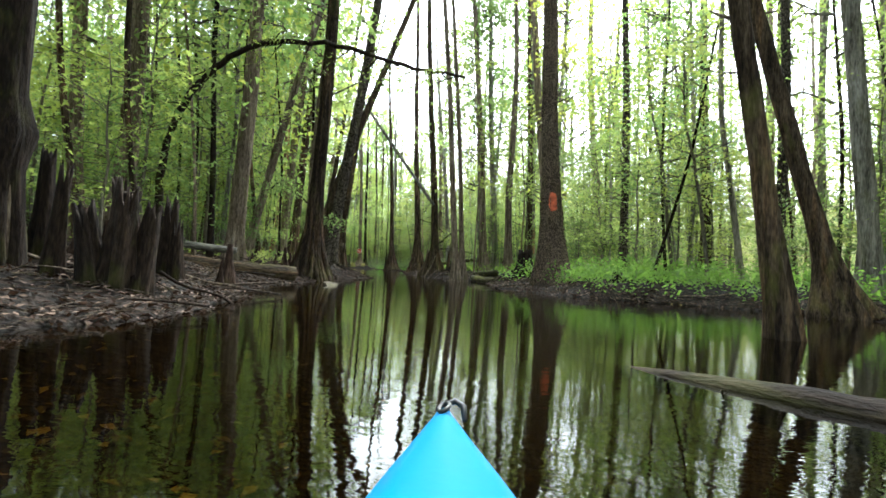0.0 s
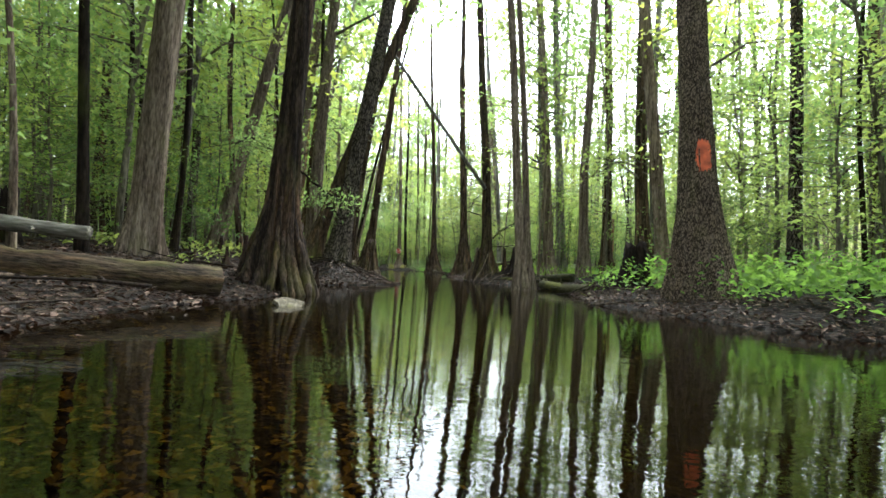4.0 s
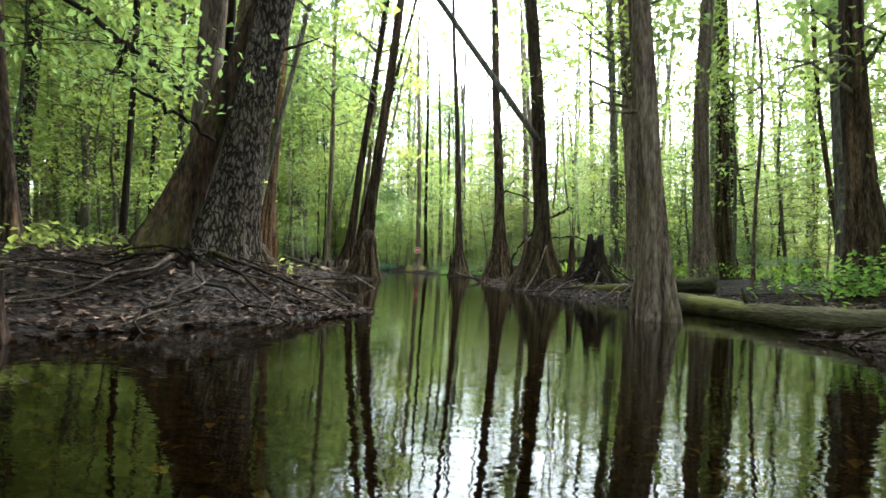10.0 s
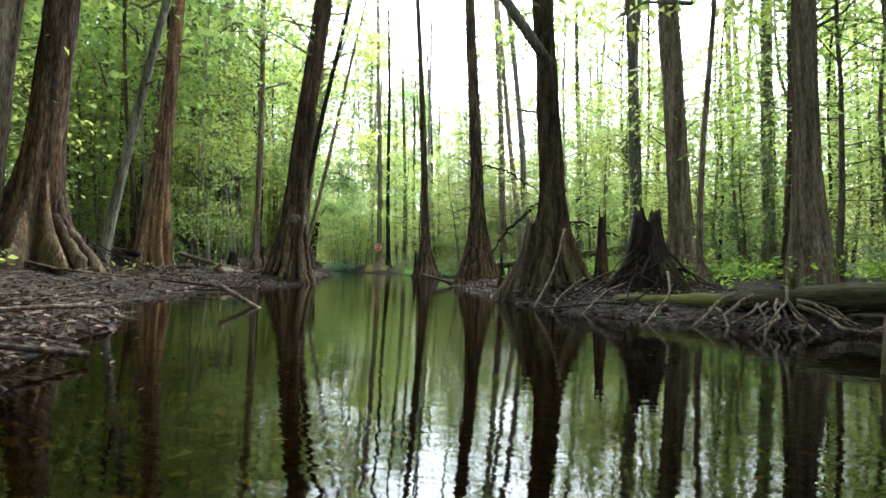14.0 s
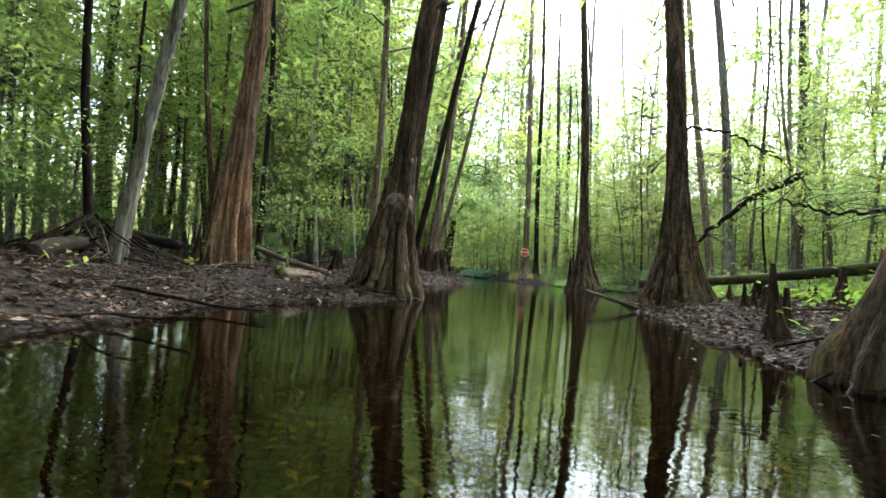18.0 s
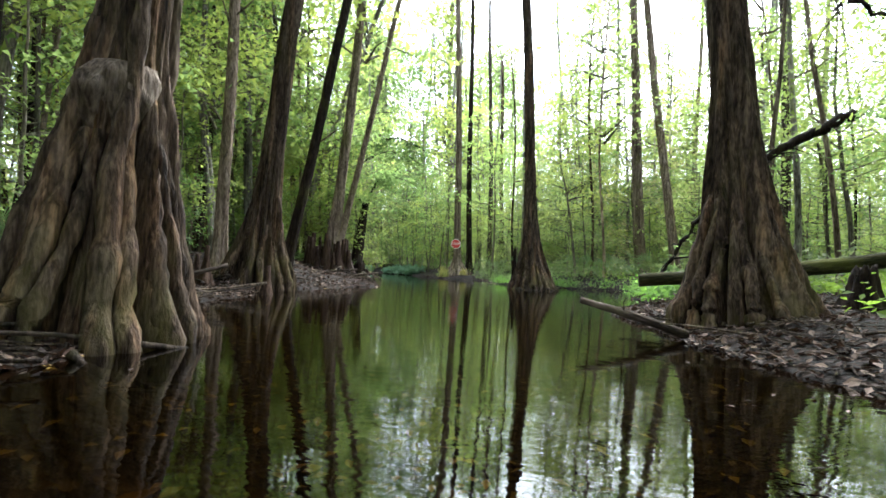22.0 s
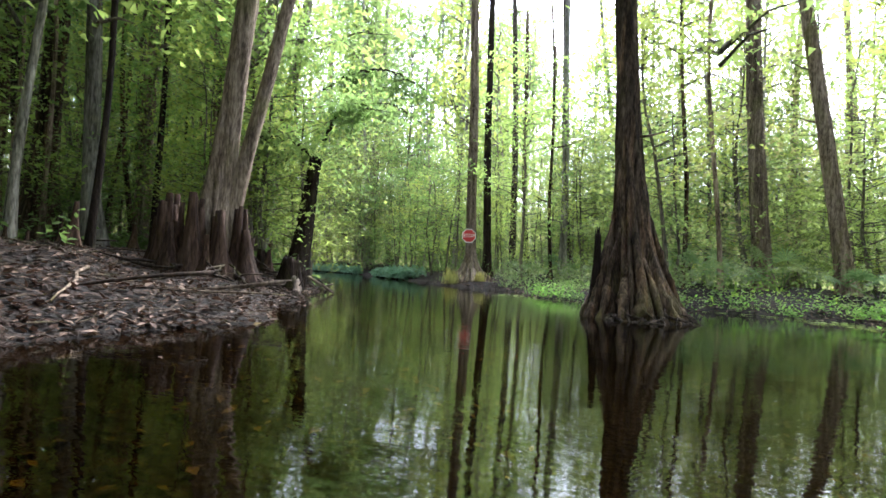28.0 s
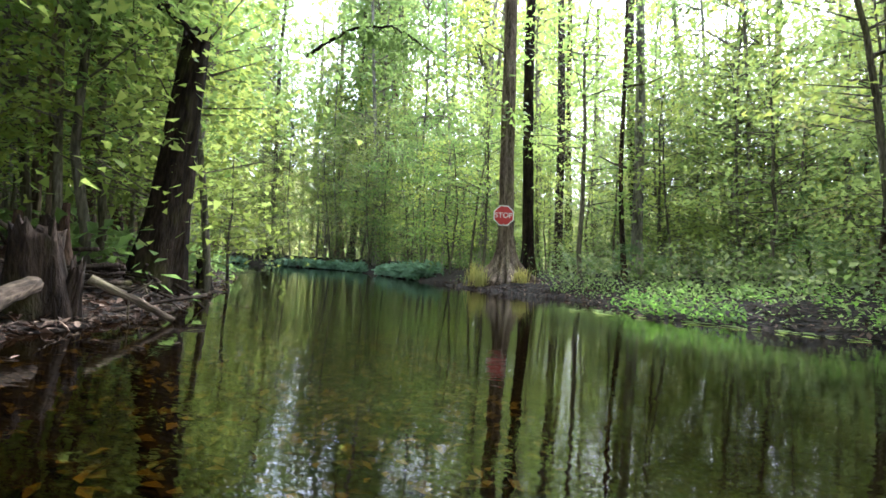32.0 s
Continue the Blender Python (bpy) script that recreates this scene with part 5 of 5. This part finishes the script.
def litter():
    rng = np.random.default_rng(21)
    xs, ys = [], []
    for side, n, yr, hi in (("left", 30000, (3, 24), 3.6), ("left", 18000, (24, 48), 4.5), ("left", 5000, (48, 58), 4), ("right", 17000, (8, 24), 1.8), ("right", 14000, (24, 48), 2.8), ("right", 12000, (27, 39), 2.6), ("left", 12000, (27, 47), 3.0), ("right", 5000, (46, 58), 2.5), ("left", 3000, (19, 21.5), 1.2)):
        x, y = shore_points(n, rng, side, yr, -0.15, hi, 1.5)
        xs.append(x)
        ys.append(y)
    x, y = np.concatenate(xs), np.concatenate(ys)
    z = ground_z(x, y)
    ok = (z > -0.01) & (wobble(x, y, 1.1) + 0.6 * wobble(y, x, 3.1) > rng.uniform(-1.7, 0.5, len(x)))
    x, y, z = x[ok], y[ok], z[ok]
    v, f = leaf_cloud(np.column_stack([x, y, z + rng.uniform(0.008, 0.03, len(x))]), rng.uniform(0.03, 0.105, len(x)), rng, 0.7, 0.5)
    ob = new("leaf_litter", mesh_of("leaf_litter", v, f, LITTER, False))
    tagged(ob, "curled tan and grey dead leaves covering the banks", "leaves", kind="stuff")
    x, y = shore_points(260, rng, "left", (3, 48), -0.8, 0.1)
    x2, y2 = shore_points(260, rng, "right", (6, 48), -0.9, 0.1)
    x, y = np.concatenate([x, x2]), np.concatenate([y, y2])
    v, f = leaf_cloud(np.column_stack([x, y, np.full(len(x), 0.006)]), rng.uniform(0.03, 0.065, len(x)), rng, 0.97, 0.5)
    ob = new("floating_leaves", mesh_of("floating_leaves", v, f, LITTER, False))
    tagged(ob, "dead leaves floating near the banks", "leaves", kind="stuff")


litter()


def sunken_leaves():
    rng = np.random.default_rng(23)
    sets = [shore_points(7000, rng, "left", (0, 49), -2.6, -0.1), shore_points(5000, rng, "right", (8, 49), -2.4, -0.1), shore_points(6000, rng, "left", (8, 15), -2.4, -0.1), shore_points(4000, rng, "left", (44, 50), -3.0, -0.1)]
    x, y = np.concatenate([q for q, _ in sets]), np.concatenate([q for _, q in sets])
    ok = wobble(x, y, 0.8) > rng.uniform(-0.9, 0.7, len(x))
    x, y = x[ok], y[ok]
    v, f = leaf_cloud(np.column_stack([x, y, ground_z(x, y) + 0.02]), rng.uniform(0.04, 0.1, len(x)), rng, 0.85, 0.6)
    tagged(new("sunken_leaves", mesh_of("sunken_leaves", v, f, SUNKEN, False)), "yellowed leaves lying on the creek bed", "leaves", kind="stuff")


SUNKEN = leafy("sunken_leaf", [(0.0, (0.05, 0.038, 0.012)), (0.7, (0.15, 0.115, 0.036)), (1.0, (0.3, 0.24, 0.085))], (0.2, 0.12, 0.05), 0.1)
sunken_leaves()


def sticks():
    kinds = []
    rng = np.random.default_rng(31)
    for k in range(7):
        n = 7
        p = np.column_stack([np.linspace(-0.5, 0.5, n), np.cumsum(rng.normal(0, 0.03, n)), 0.02 + 0.03 * np.abs(np.sin(np.linspace(0, 3, n) + k))])
        v, f = tube(p, np.linspace(0.014, 0.005, n), 6)
        kinds.append(mesh_of("stick", v, f, (TWIGWOOD, DARKBARK, DEADWOOD)[k % 3]))
    xs = [shore_points(150, rng, "left", (4, 48), 0.05, 4.0, 1.3), shore_points(95, rng, "right", (7, 48), 0.05, 2.5, 1.3)]
    x, y = np.concatenate([a for a, _ in xs]), np.concatenate([b for _, b in xs])
    for k in range(len(x)):
        z = gz(x[k], y[k])
        if z < 0:
            continue
        s = rng.uniform(0.5, 1.7)
        thing("stick", "bare dead stick lying on the littered bank", "stick", pose(x[k], y[k], z + 0.01, 0, rng.uniform(-9, 9), rng.uniform(0, 360)) @ Matrix.Diagonal((s, s, s, 1)), "sticks on the banks", kinds[k % 7])


sticks()


def twigs():
    """Broken twigs and bark scraps, far too many to count."""
    rng = np.random.default_rng(33)
    sets = [shore_points(2600, rng, "left", (3, 26), 0.0, 4.0, 1.4), shore_points(2600, rng, "left", (26, 49), 0.0, 4.5, 1.4), shore_points(1900, rng, "right", (24, 48), 0.0, 2.6, 1.3), shore_points(900, rng, "right", (10, 24), 0.0, 2.0, 1.3)]
    x, y = np.concatenate([q for q, _ in sets]), np.concatenate([q for _, q in sets])
    z = ground_z(x, y)
    ok = z > 0
    x, y, z = x[ok], y[ok], z[ok]
    n = len(x)
    a, tip = rng.uniform(0, 6.283, n), rng.normal(0, 0.12, n)
    long, r = rng.uniform(0.06, 0.4, n), rng.uniform(0.003, 0.009, n)
    d = np.column_stack([np.cos(a), np.sin(a), tip]) * long[:, None] / 2
    s = np.column_stack([-np.sin(a), np.cos(a), np.zeros(n)]) * r[:, None]
    u = np.column_stack([np.zeros(n), np.zeros(n), r * 1.6])
    c = np.column_stack([x, y, z + r + 0.008 + np.abs(tip) * long * 0.4])
    v = np.stack([c - d - s, c - d + s, c - d + u, c + d - s * 0.6, c + d + s * 0.6, c + d + u * 0.6], 1).reshape(-1, 3)
    q = np.array([[0, 3, 4, 1], [1, 4, 5, 2], [2, 5, 3, 0]])
    f = (np.arange(n)[:, None, None] * 6 + q[None]).reshape(-1, 4)
    tagged(new("twigs", mesh_of("twigs", v, f, TWIGWOOD, False)), "broken twigs and bark scraps strewn on the mud", "twigs", kind="stuff")


twigs()


def weeds(name, label, spots, tall, leaf, mat, seed, wide=0.6):
    """Low plants: a stalk of stacked leaves at every spot."""
    rng = np.random.default_rng(seed)
    cs, sz = [], []
    for x, y in spots:
        h = tall * rng.uniform(0.5, 1.2)
        k = rng.integers(6, 11)
        up = np.linspace(0.25, 1, k) * h
        cs.append(np.column_stack([x + rng.normal(0, 0.09, k), y + rng.normal(0, 0.09, k), gz(x, y) + up]))
        sz.append(leaf * rng.uniform(0.6, 1.3, k))
    v, f = leaf_cloud(np.concatenate(cs), np.concatenate(sz), rng, 0.6, wide)
    ob = new(name, mesh_of(name, v, f, mat, False))
    tagged(ob, label, "plants", kind="stuff")


rng = np.random.default_rng(51)


def patch(n, side, yr, lo, hi, power=1.0):
    x, y = shore_points(n, rng, side, yr, lo, hi, power)
    inland = np.abs(x - np.interp(y, LEFT_Y if side == "left" else RIGHT_Y, LEFT_X if side == "left" else RIGHT_X))
    x = x + rng.normal(0, 0.25, n) * inland
    y = y + rng.normal(0, 0.3, n) * inland
    ok = (ground_z(x, y) > -0.03) & (np.hypot(x + 8.75, y - 55.6) > 1.35)
    return list(zip(x[ok].tolist(), y[ok].tolist()))


weeds("weeds", "bright green knee-high weeds on the low bank", patch(2300, "right", (7, 24), 0.9, 8), 0.62, 0.11, MEADOW, 1)
weeds("weeds", "green marsh plants between the cypresses", patch(600, "right", (28, 38), 2.6, 9) + [p for p in patch(1300, "right", (38, 50), 1.3, 9) if wobble(p[0], p[1], 1.3) > -0.1], 0.42, 0.1, MEADOW, 2)
weeds("weeds", "lush green water plants along the shore", [p for p in patch(900, "right", (46.8, 52), -0.5, 1.5) if wobble(p[0], p[1], 1.7) > -0.1], 0.26, 0.07, MEADOW, 3)
weeds("weeds", "tall leafy plants standing in the shallows", patch(560, "right", (39.9, 45.2), -0.5, 1.6), 0.46, 0.085, MEADOW, 10)
weeds("weeds", "sparse green seedlings on the shaded bank", patch(260, "left", (14, 27), 1.6, 6), 0.26, 0.1, LEAF, 4)
weeds("weeds", "leafy undergrowth deep in the wood", patch(500, "left", (6, 50), 4.0, 14), 0.45, 0.13, LEAFDARK, 5)
weeds("weeds", "broad blue-green plants along the far shore", [p for p in patch(2600, "right", (59.5, 72), -1.2, 1.0) if wobble(p[0], p[1], 0.5) > -0.2], 0.33, 0.19, LEAFTEAL, 6, 0.8)
weeds("weeds", "low grey-green bushes behind the muddy strip", [p for p in patch(800, "right", (38.5, 57), 0.9, 4.5) if wobble(p[1], p[0], 0.9) > 0.0], 0.75, 0.12, LEAFGREY, 11)
weeds("weeds", "low plants on the bank of the bend", patch(700, "left", (47, 59), 0.3, 6), 0.4, 0.16, LEAF, 8)
weeds("weeds", "thin weeds and grass at the muddy point", patch(700, "right", (46, 57.5), 0.3, 3.0), 0.22, 0.06, LEAF, 9)
weeds("weeds", "leafy undergrowth behind the far shore", patch(1500, "right", (50, 73), 1.6, 12), 0.8, 0.1, LEAFDARK, 7)


def floaters():
    """Small round leaves lying on the water beside the weedy shore."""
    rng = np.random.default_rng(61)
    x, y = shore_points(170, rng, "right", (47, 51), -0.9, 0.2, 0.8)
    a = np.linspace(0, 2 * np.pi, 7, endpoint=False)
    r = rng.uniform(0.025, 0.07, len(x))
    v = np.stack([x[:, None] + r[:, None] * np.cos(a), y[:, None] + r[:, None] * np.sin(a), np.full((len(x), 7), 0.008) + 0.01 * rng.uniform(0, 1, (len(x), 1))], 2).reshape(-1, 3)
    ob = new("floating_plants", mesh_of("floating_plants", v, np.arange(7 * len(x)).reshape(-1, 7), LEAFBRIGHT, False))
    tagged(ob, "small round green leaves floating at the shore", "plants", kind="stuff")


floaters()


def fallen_leaves():
    """Single yellowed leaves adrift on the dark water."""
    shades = [leafy("yellowed_leaf", [(0.0, (0.13, 0.085, 0.026)), (1.0, (0.2, 0.14, 0.05))], (0.15, 0.1, 0.025), 0.2), leafy("browned_leaf", [(0.0, (0.07, 0.038, 0.016)), (1.0, (0.12, 0.07, 0.033))], (0.1, 0.05, 0.015), 0.2)]
    kinds = []
    for k in range(4):
        n = 9
        u = np.linspace(0, 1, n)
        w = (0.022 + 0.005 * k) * np.sin(np.pi * u ** 0.8) + 0.0015
        bow = 0.008 * np.sin(np.pi * u) * (k % 2) + 0.012 * u ** 3
        x, y = (u - 0.5) * (0.13 + 0.02 * k), 0.01 * np.sin(u * 3 + k)
        v = np.concatenate([np.column_stack([x, y + w, bow + 0.006]), np.column_stack([x, y, bow]), np.column_stack([x, y - w, bow + 0.006])])
        kinds.append(mesh_of("drifting_leaf", v, grid_faces(n, 3), shades[k % 2]))
    for k, (x, y) in enumerate([(-3.22, 24.1), (-4.33, 30.46), (-3.39, 26.9), (-3.76, 26.5), (-2.51, 20.1), (-3.0, 20.35), (-7.75, 39.9), (-7.6, 40.3), (-8.3, 43.4), (-4.0, 44.5), (-3.5, 44.7), (-5.9, 33.2)]):
        thing("drifting_leaf", "curled yellow leaf drifting just under dark water" if k % 2 == 0 else "curled brown leaf drifting just under dark water", "leaf", pose(x, y, -0.03, 0, 0, 77 * k), "drifting leaves", kinds[k % 4])


fallen_leaves()


# ---- palmettos ----
def palmetto(x, y, s, seed):
    rng = np.random.default_rng(seed)
    t = thing("palmetto", "grey-green fan palm at the edge of the brush", "palm", pose(x, y, gz(x, y)) @ Matrix.Diagonal((s, s, s, 1)), "palmettos")
    for k in range(9):
        a, up = rng.uniform(0, 6.283), rng.uniform(0.35, 1.1)
        d = np.array([math.cos(a) * math.cos(up), math.sin(a) * math.cos(up), math.sin(up)])
        tip = d * rng.uniform(0.5, 0.9)
        sv, sf = tube([(0, 0, 0), tip * 0.5 + (0, 0, 0.05), tip], [0.012, 0.009, 0.006], 5)
        frond = part("frond", mesh_of("frond", sv, sf, LEAFDARK), t)
        side = np.cross(d, (0, 0, 1.0))
        side /= np.linalg.norm(side)
        nv, nf = [], []
        for j in range(15):
            b = radians(-105 + 15 * j)
            w = d * math.cos(b) + side * math.sin(b)
            e = tip + w * 0.42 + np.array([0, 0, -0.1])
            m = tip + w * 0.2
            q = np.cross(w, np.cross(d, side)) * 0.016
            nv += [tip, m + q, e, m - q]
            nf.append([4 * j, 4 * j + 1, 4 * j + 2, 4 * j + 3])
        part("fan", mesh_of("fan", nv, nf, PALM, False), frond)["kind"] = "stuff"


PALM = leafy("palmetto_leaf", [(0.0, (0.08, 0.12, 0.06)), (1.0, (0.2, 0.26, 0.14))], (0.2, 0.3, 0.1), 0.3)
for k, (x, y, s) in enumerate([(-1.1, 53.0, 1.3), (-2.0, 51.6, 1.0), (-0.3, 52.2, 1.2), (0.9, 50.4, 1.0), (-3.0, 54.5, 1.1), (-5.6, 57.4, 1.0), (-6.8, 58.2, 0.9), (4.2, 33.5, 1.0), (5.5, 29.5, 1.1), (3.0, 46.5, 1.0), (-12.5, 36.8, 1.0), (-11.2, 35.6, 0.8)]):
    palmetto(x, y, s, 500 + k)


# ---- limbs that hang over the creek ----
def bough(points, r0, label, mat, leaf_mat, leaf, per, seed, droop=0.1, name="bough"):
    """A long crooked limb with side twigs and hanging leaves."""
    rng = np.random.default_rng(seed)
    p = np.array(points, float)
    s = np.linspace(0, 1, len(p))
    t = np.linspace(0, 1, 40)
    q = np.column_stack([np.interp(t, s, p[:, i]) for i in range(3)])
    for i in range(3):
        q[3:-3, i] = np.convolve(q[:, i], np.ones(7) / 7, "same")[3:-3]
    q[1:-1] += rng.normal(0, 0.02, (38, 3))
    mid = q.mean(0)
    b = thing(name, label, "branch", pose(*mid), "limbs over the creek")
    v, f = tube(q - mid, np.linspace(r0, r0 * 0.3, 40), 8)
    part("limb", mesh_of("limb", v, f, mat), b)
    twigs, cs = [], []
    for k in range(26):
        at = q[rng.integers(10, 40)] - mid
        end = at + rng.normal(0, 0.45, 3) * np.array([1, 1, 0.5]) - np.array([0, 0, droop])
        twigs.append(tube([at, (at + end) / 2 + (0, 0, 0.05), end], [r0 * 0.22, r0 * 0.14, 0.003], 3, cap=False))
        u = rng.uniform(0.3, 1.1, (per, 1))
        cs.append(at + u * (end - at) + rng.normal(0, 0.1, (per, 3)))
    part("twigwork", mesh_of("twigwork", *joined(twigs), mat), b)["kind"] = "stuff"
    cs = np.concatenate(cs)
    v, f = leaf_cloud(cs, leaf * rng.uniform(0.6, 1.3, len(cs)), rng, 0.4, 0.45)
    part("leaves", mesh_of("leaves", v, f, leaf_mat, False), b)["kind"] = "stuff"


bough([(-5.95, 11.4, 0.4), (-6.1, 11.25, 2.2), (-5.4, 10.9, 3.85), (-4.25, 10.65, 4.75), (-2.55, 10.4, 4.85), (-0.73, 10.2, 4.25), (0.24, 10.05, 4.1)], 0.09, "thin arching limb hung with dark moss tufts", DARKBARK, LEAFDARK, 0.06, 44, 601, 0.25)
bough([(-10.35, 47.8, 3.1), (-10.0, 47.5, 3.5), (-9.5, 47.3, 3.7), (-9.0, 47.2, 3.5)], 0.04, "leafy limb reaching out over the creek", DARKBARK, LEAF, 0.12, 46, 602)
bough([(-10.4, 47.8, 2.6), (-10.7, 47.4, 2.9), (-11.1, 47.0, 3.0), (-11.4, 46.6, 2.8)], 0.03, "drooping leafy limb on a dead trunk", DARKBARK, LEAF, 0.1, 46, 609)
bough([(-12.3, 51.4, 5.4), (-11.4, 51.6, 6.0), (-10.5, 51.7, 6.1), (-9.4, 51.8, 5.5)], 0.05, "hanging limb with long dark leaves", DARKBARK, LEAFDARK, 0.17, 30, 603, 0.35)
bough([(-13.9, 55.3, 5.6), (-12.6, 55.4, 6.3), (-11.6, 55.5, 6.3), (-10.6, 55.6, 5.6)], 0.05, "drooping leafy limb beyond the bend", DARKBARK, LEAFDARK, 0.17, 30, 610, 0.35)
bough([(-4.2, 19.0, 2.0), (-4.9, 17.7, 2.7), (-5.3, 16.7, 2.9), (-5.2, 16.0, 2.6)], 0.03, "leafy limb over the root mound", DARKBARK, LEAF, 0.075, 34, 604)
bough([(-4.0, 19.1, 1.6), (-4.3, 18.2, 1.9), (-3.8, 17.6, 1.9), (-3.4, 17.2, 1.7)], 0.02, "small leafy limb on the hardwood trunk", DARKBARK, LEAF, 0.07, 20, 605)
bough([(1.9, 33.5, 1.4), (0.8, 33.0, 1.75), (-0.1, 32.6, 1.6), (-0.7, 32.3, 1.75)], 0.035, "bare crooked limb behind the roots", DARKBARK, LEAFDARK, 0.06, 1, 606)
bough([(1.5, 40.2, 3.6), (0.2, 40.4, 2.9), (-0.8, 40.6, 1.9), (-1.6, 40.9, 0.5)], 0.1, "dark slanting limb over the marsh", DARKBARK, LEAF, 0.1, 8, 607)
bough([(-1.7, 35.6, 3.6), (-1.0, 35.3, 3.4), (-0.2, 35.1, 2.9), (0.3, 35.0, 2.3)], 0.03, "leafy limb beside the cone-shaped cypress", DARKBARK, LEAF, 0.09, 22, 608, 0.4)


# ---- pale grass by the sign tree ----
def grass_tuft(x, y, n, tall, seed):
    rng = np.random.default_rng(seed)
    t = thing("grass_tuft", "pale yellow-green grass tuft at the foot of a cypress", "grass", pose(x, y, gz(x, y)))
    v, f = [], []
    for k in range(n):
        a, out, h = rng.uniform(0, 6.283), rng.uniform(0.1, 0.5) * tall, tall * rng.uniform(0.5, 1.1)
        p = np.array([rng.normal(0, 0.09), rng.normal(0, 0.09), 0])
        e = np.array([math.cos(a), math.sin(a), 0])
        s = np.array([-math.sin(a), math.cos(a), 0]) * 0.008
        m = p + e * out * 0.35 + (0, 0, h * 0.65)
        v += [p - s, p + s, m + s, m - s, p + e * out + (0, 0, h)]
        f += [[5 * k, 5 * k + 1, 5 * k + 2, 5 * k + 3], [5 * k + 3, 5 * k + 2, 5 * k + 4]]
    part("grass", mesh_of("grass", v, f, STRAW, False), t)["kind"] = "stuff"


STRAW = leafy("straw_grass", [(0.0, (0.22, 0.22, 0.07)), (1.0, (0.45, 0.4, 0.16))], (0.4, 0.4, 0.12), 0.35)
for k, (x, y) in enumerate([(-9.35, 55.9), (-9.15, 55.6), (-8.2, 55.5)]):
    grass_tuft(x, y, 90, 0.6 - 0.12 * k, 700 + k)
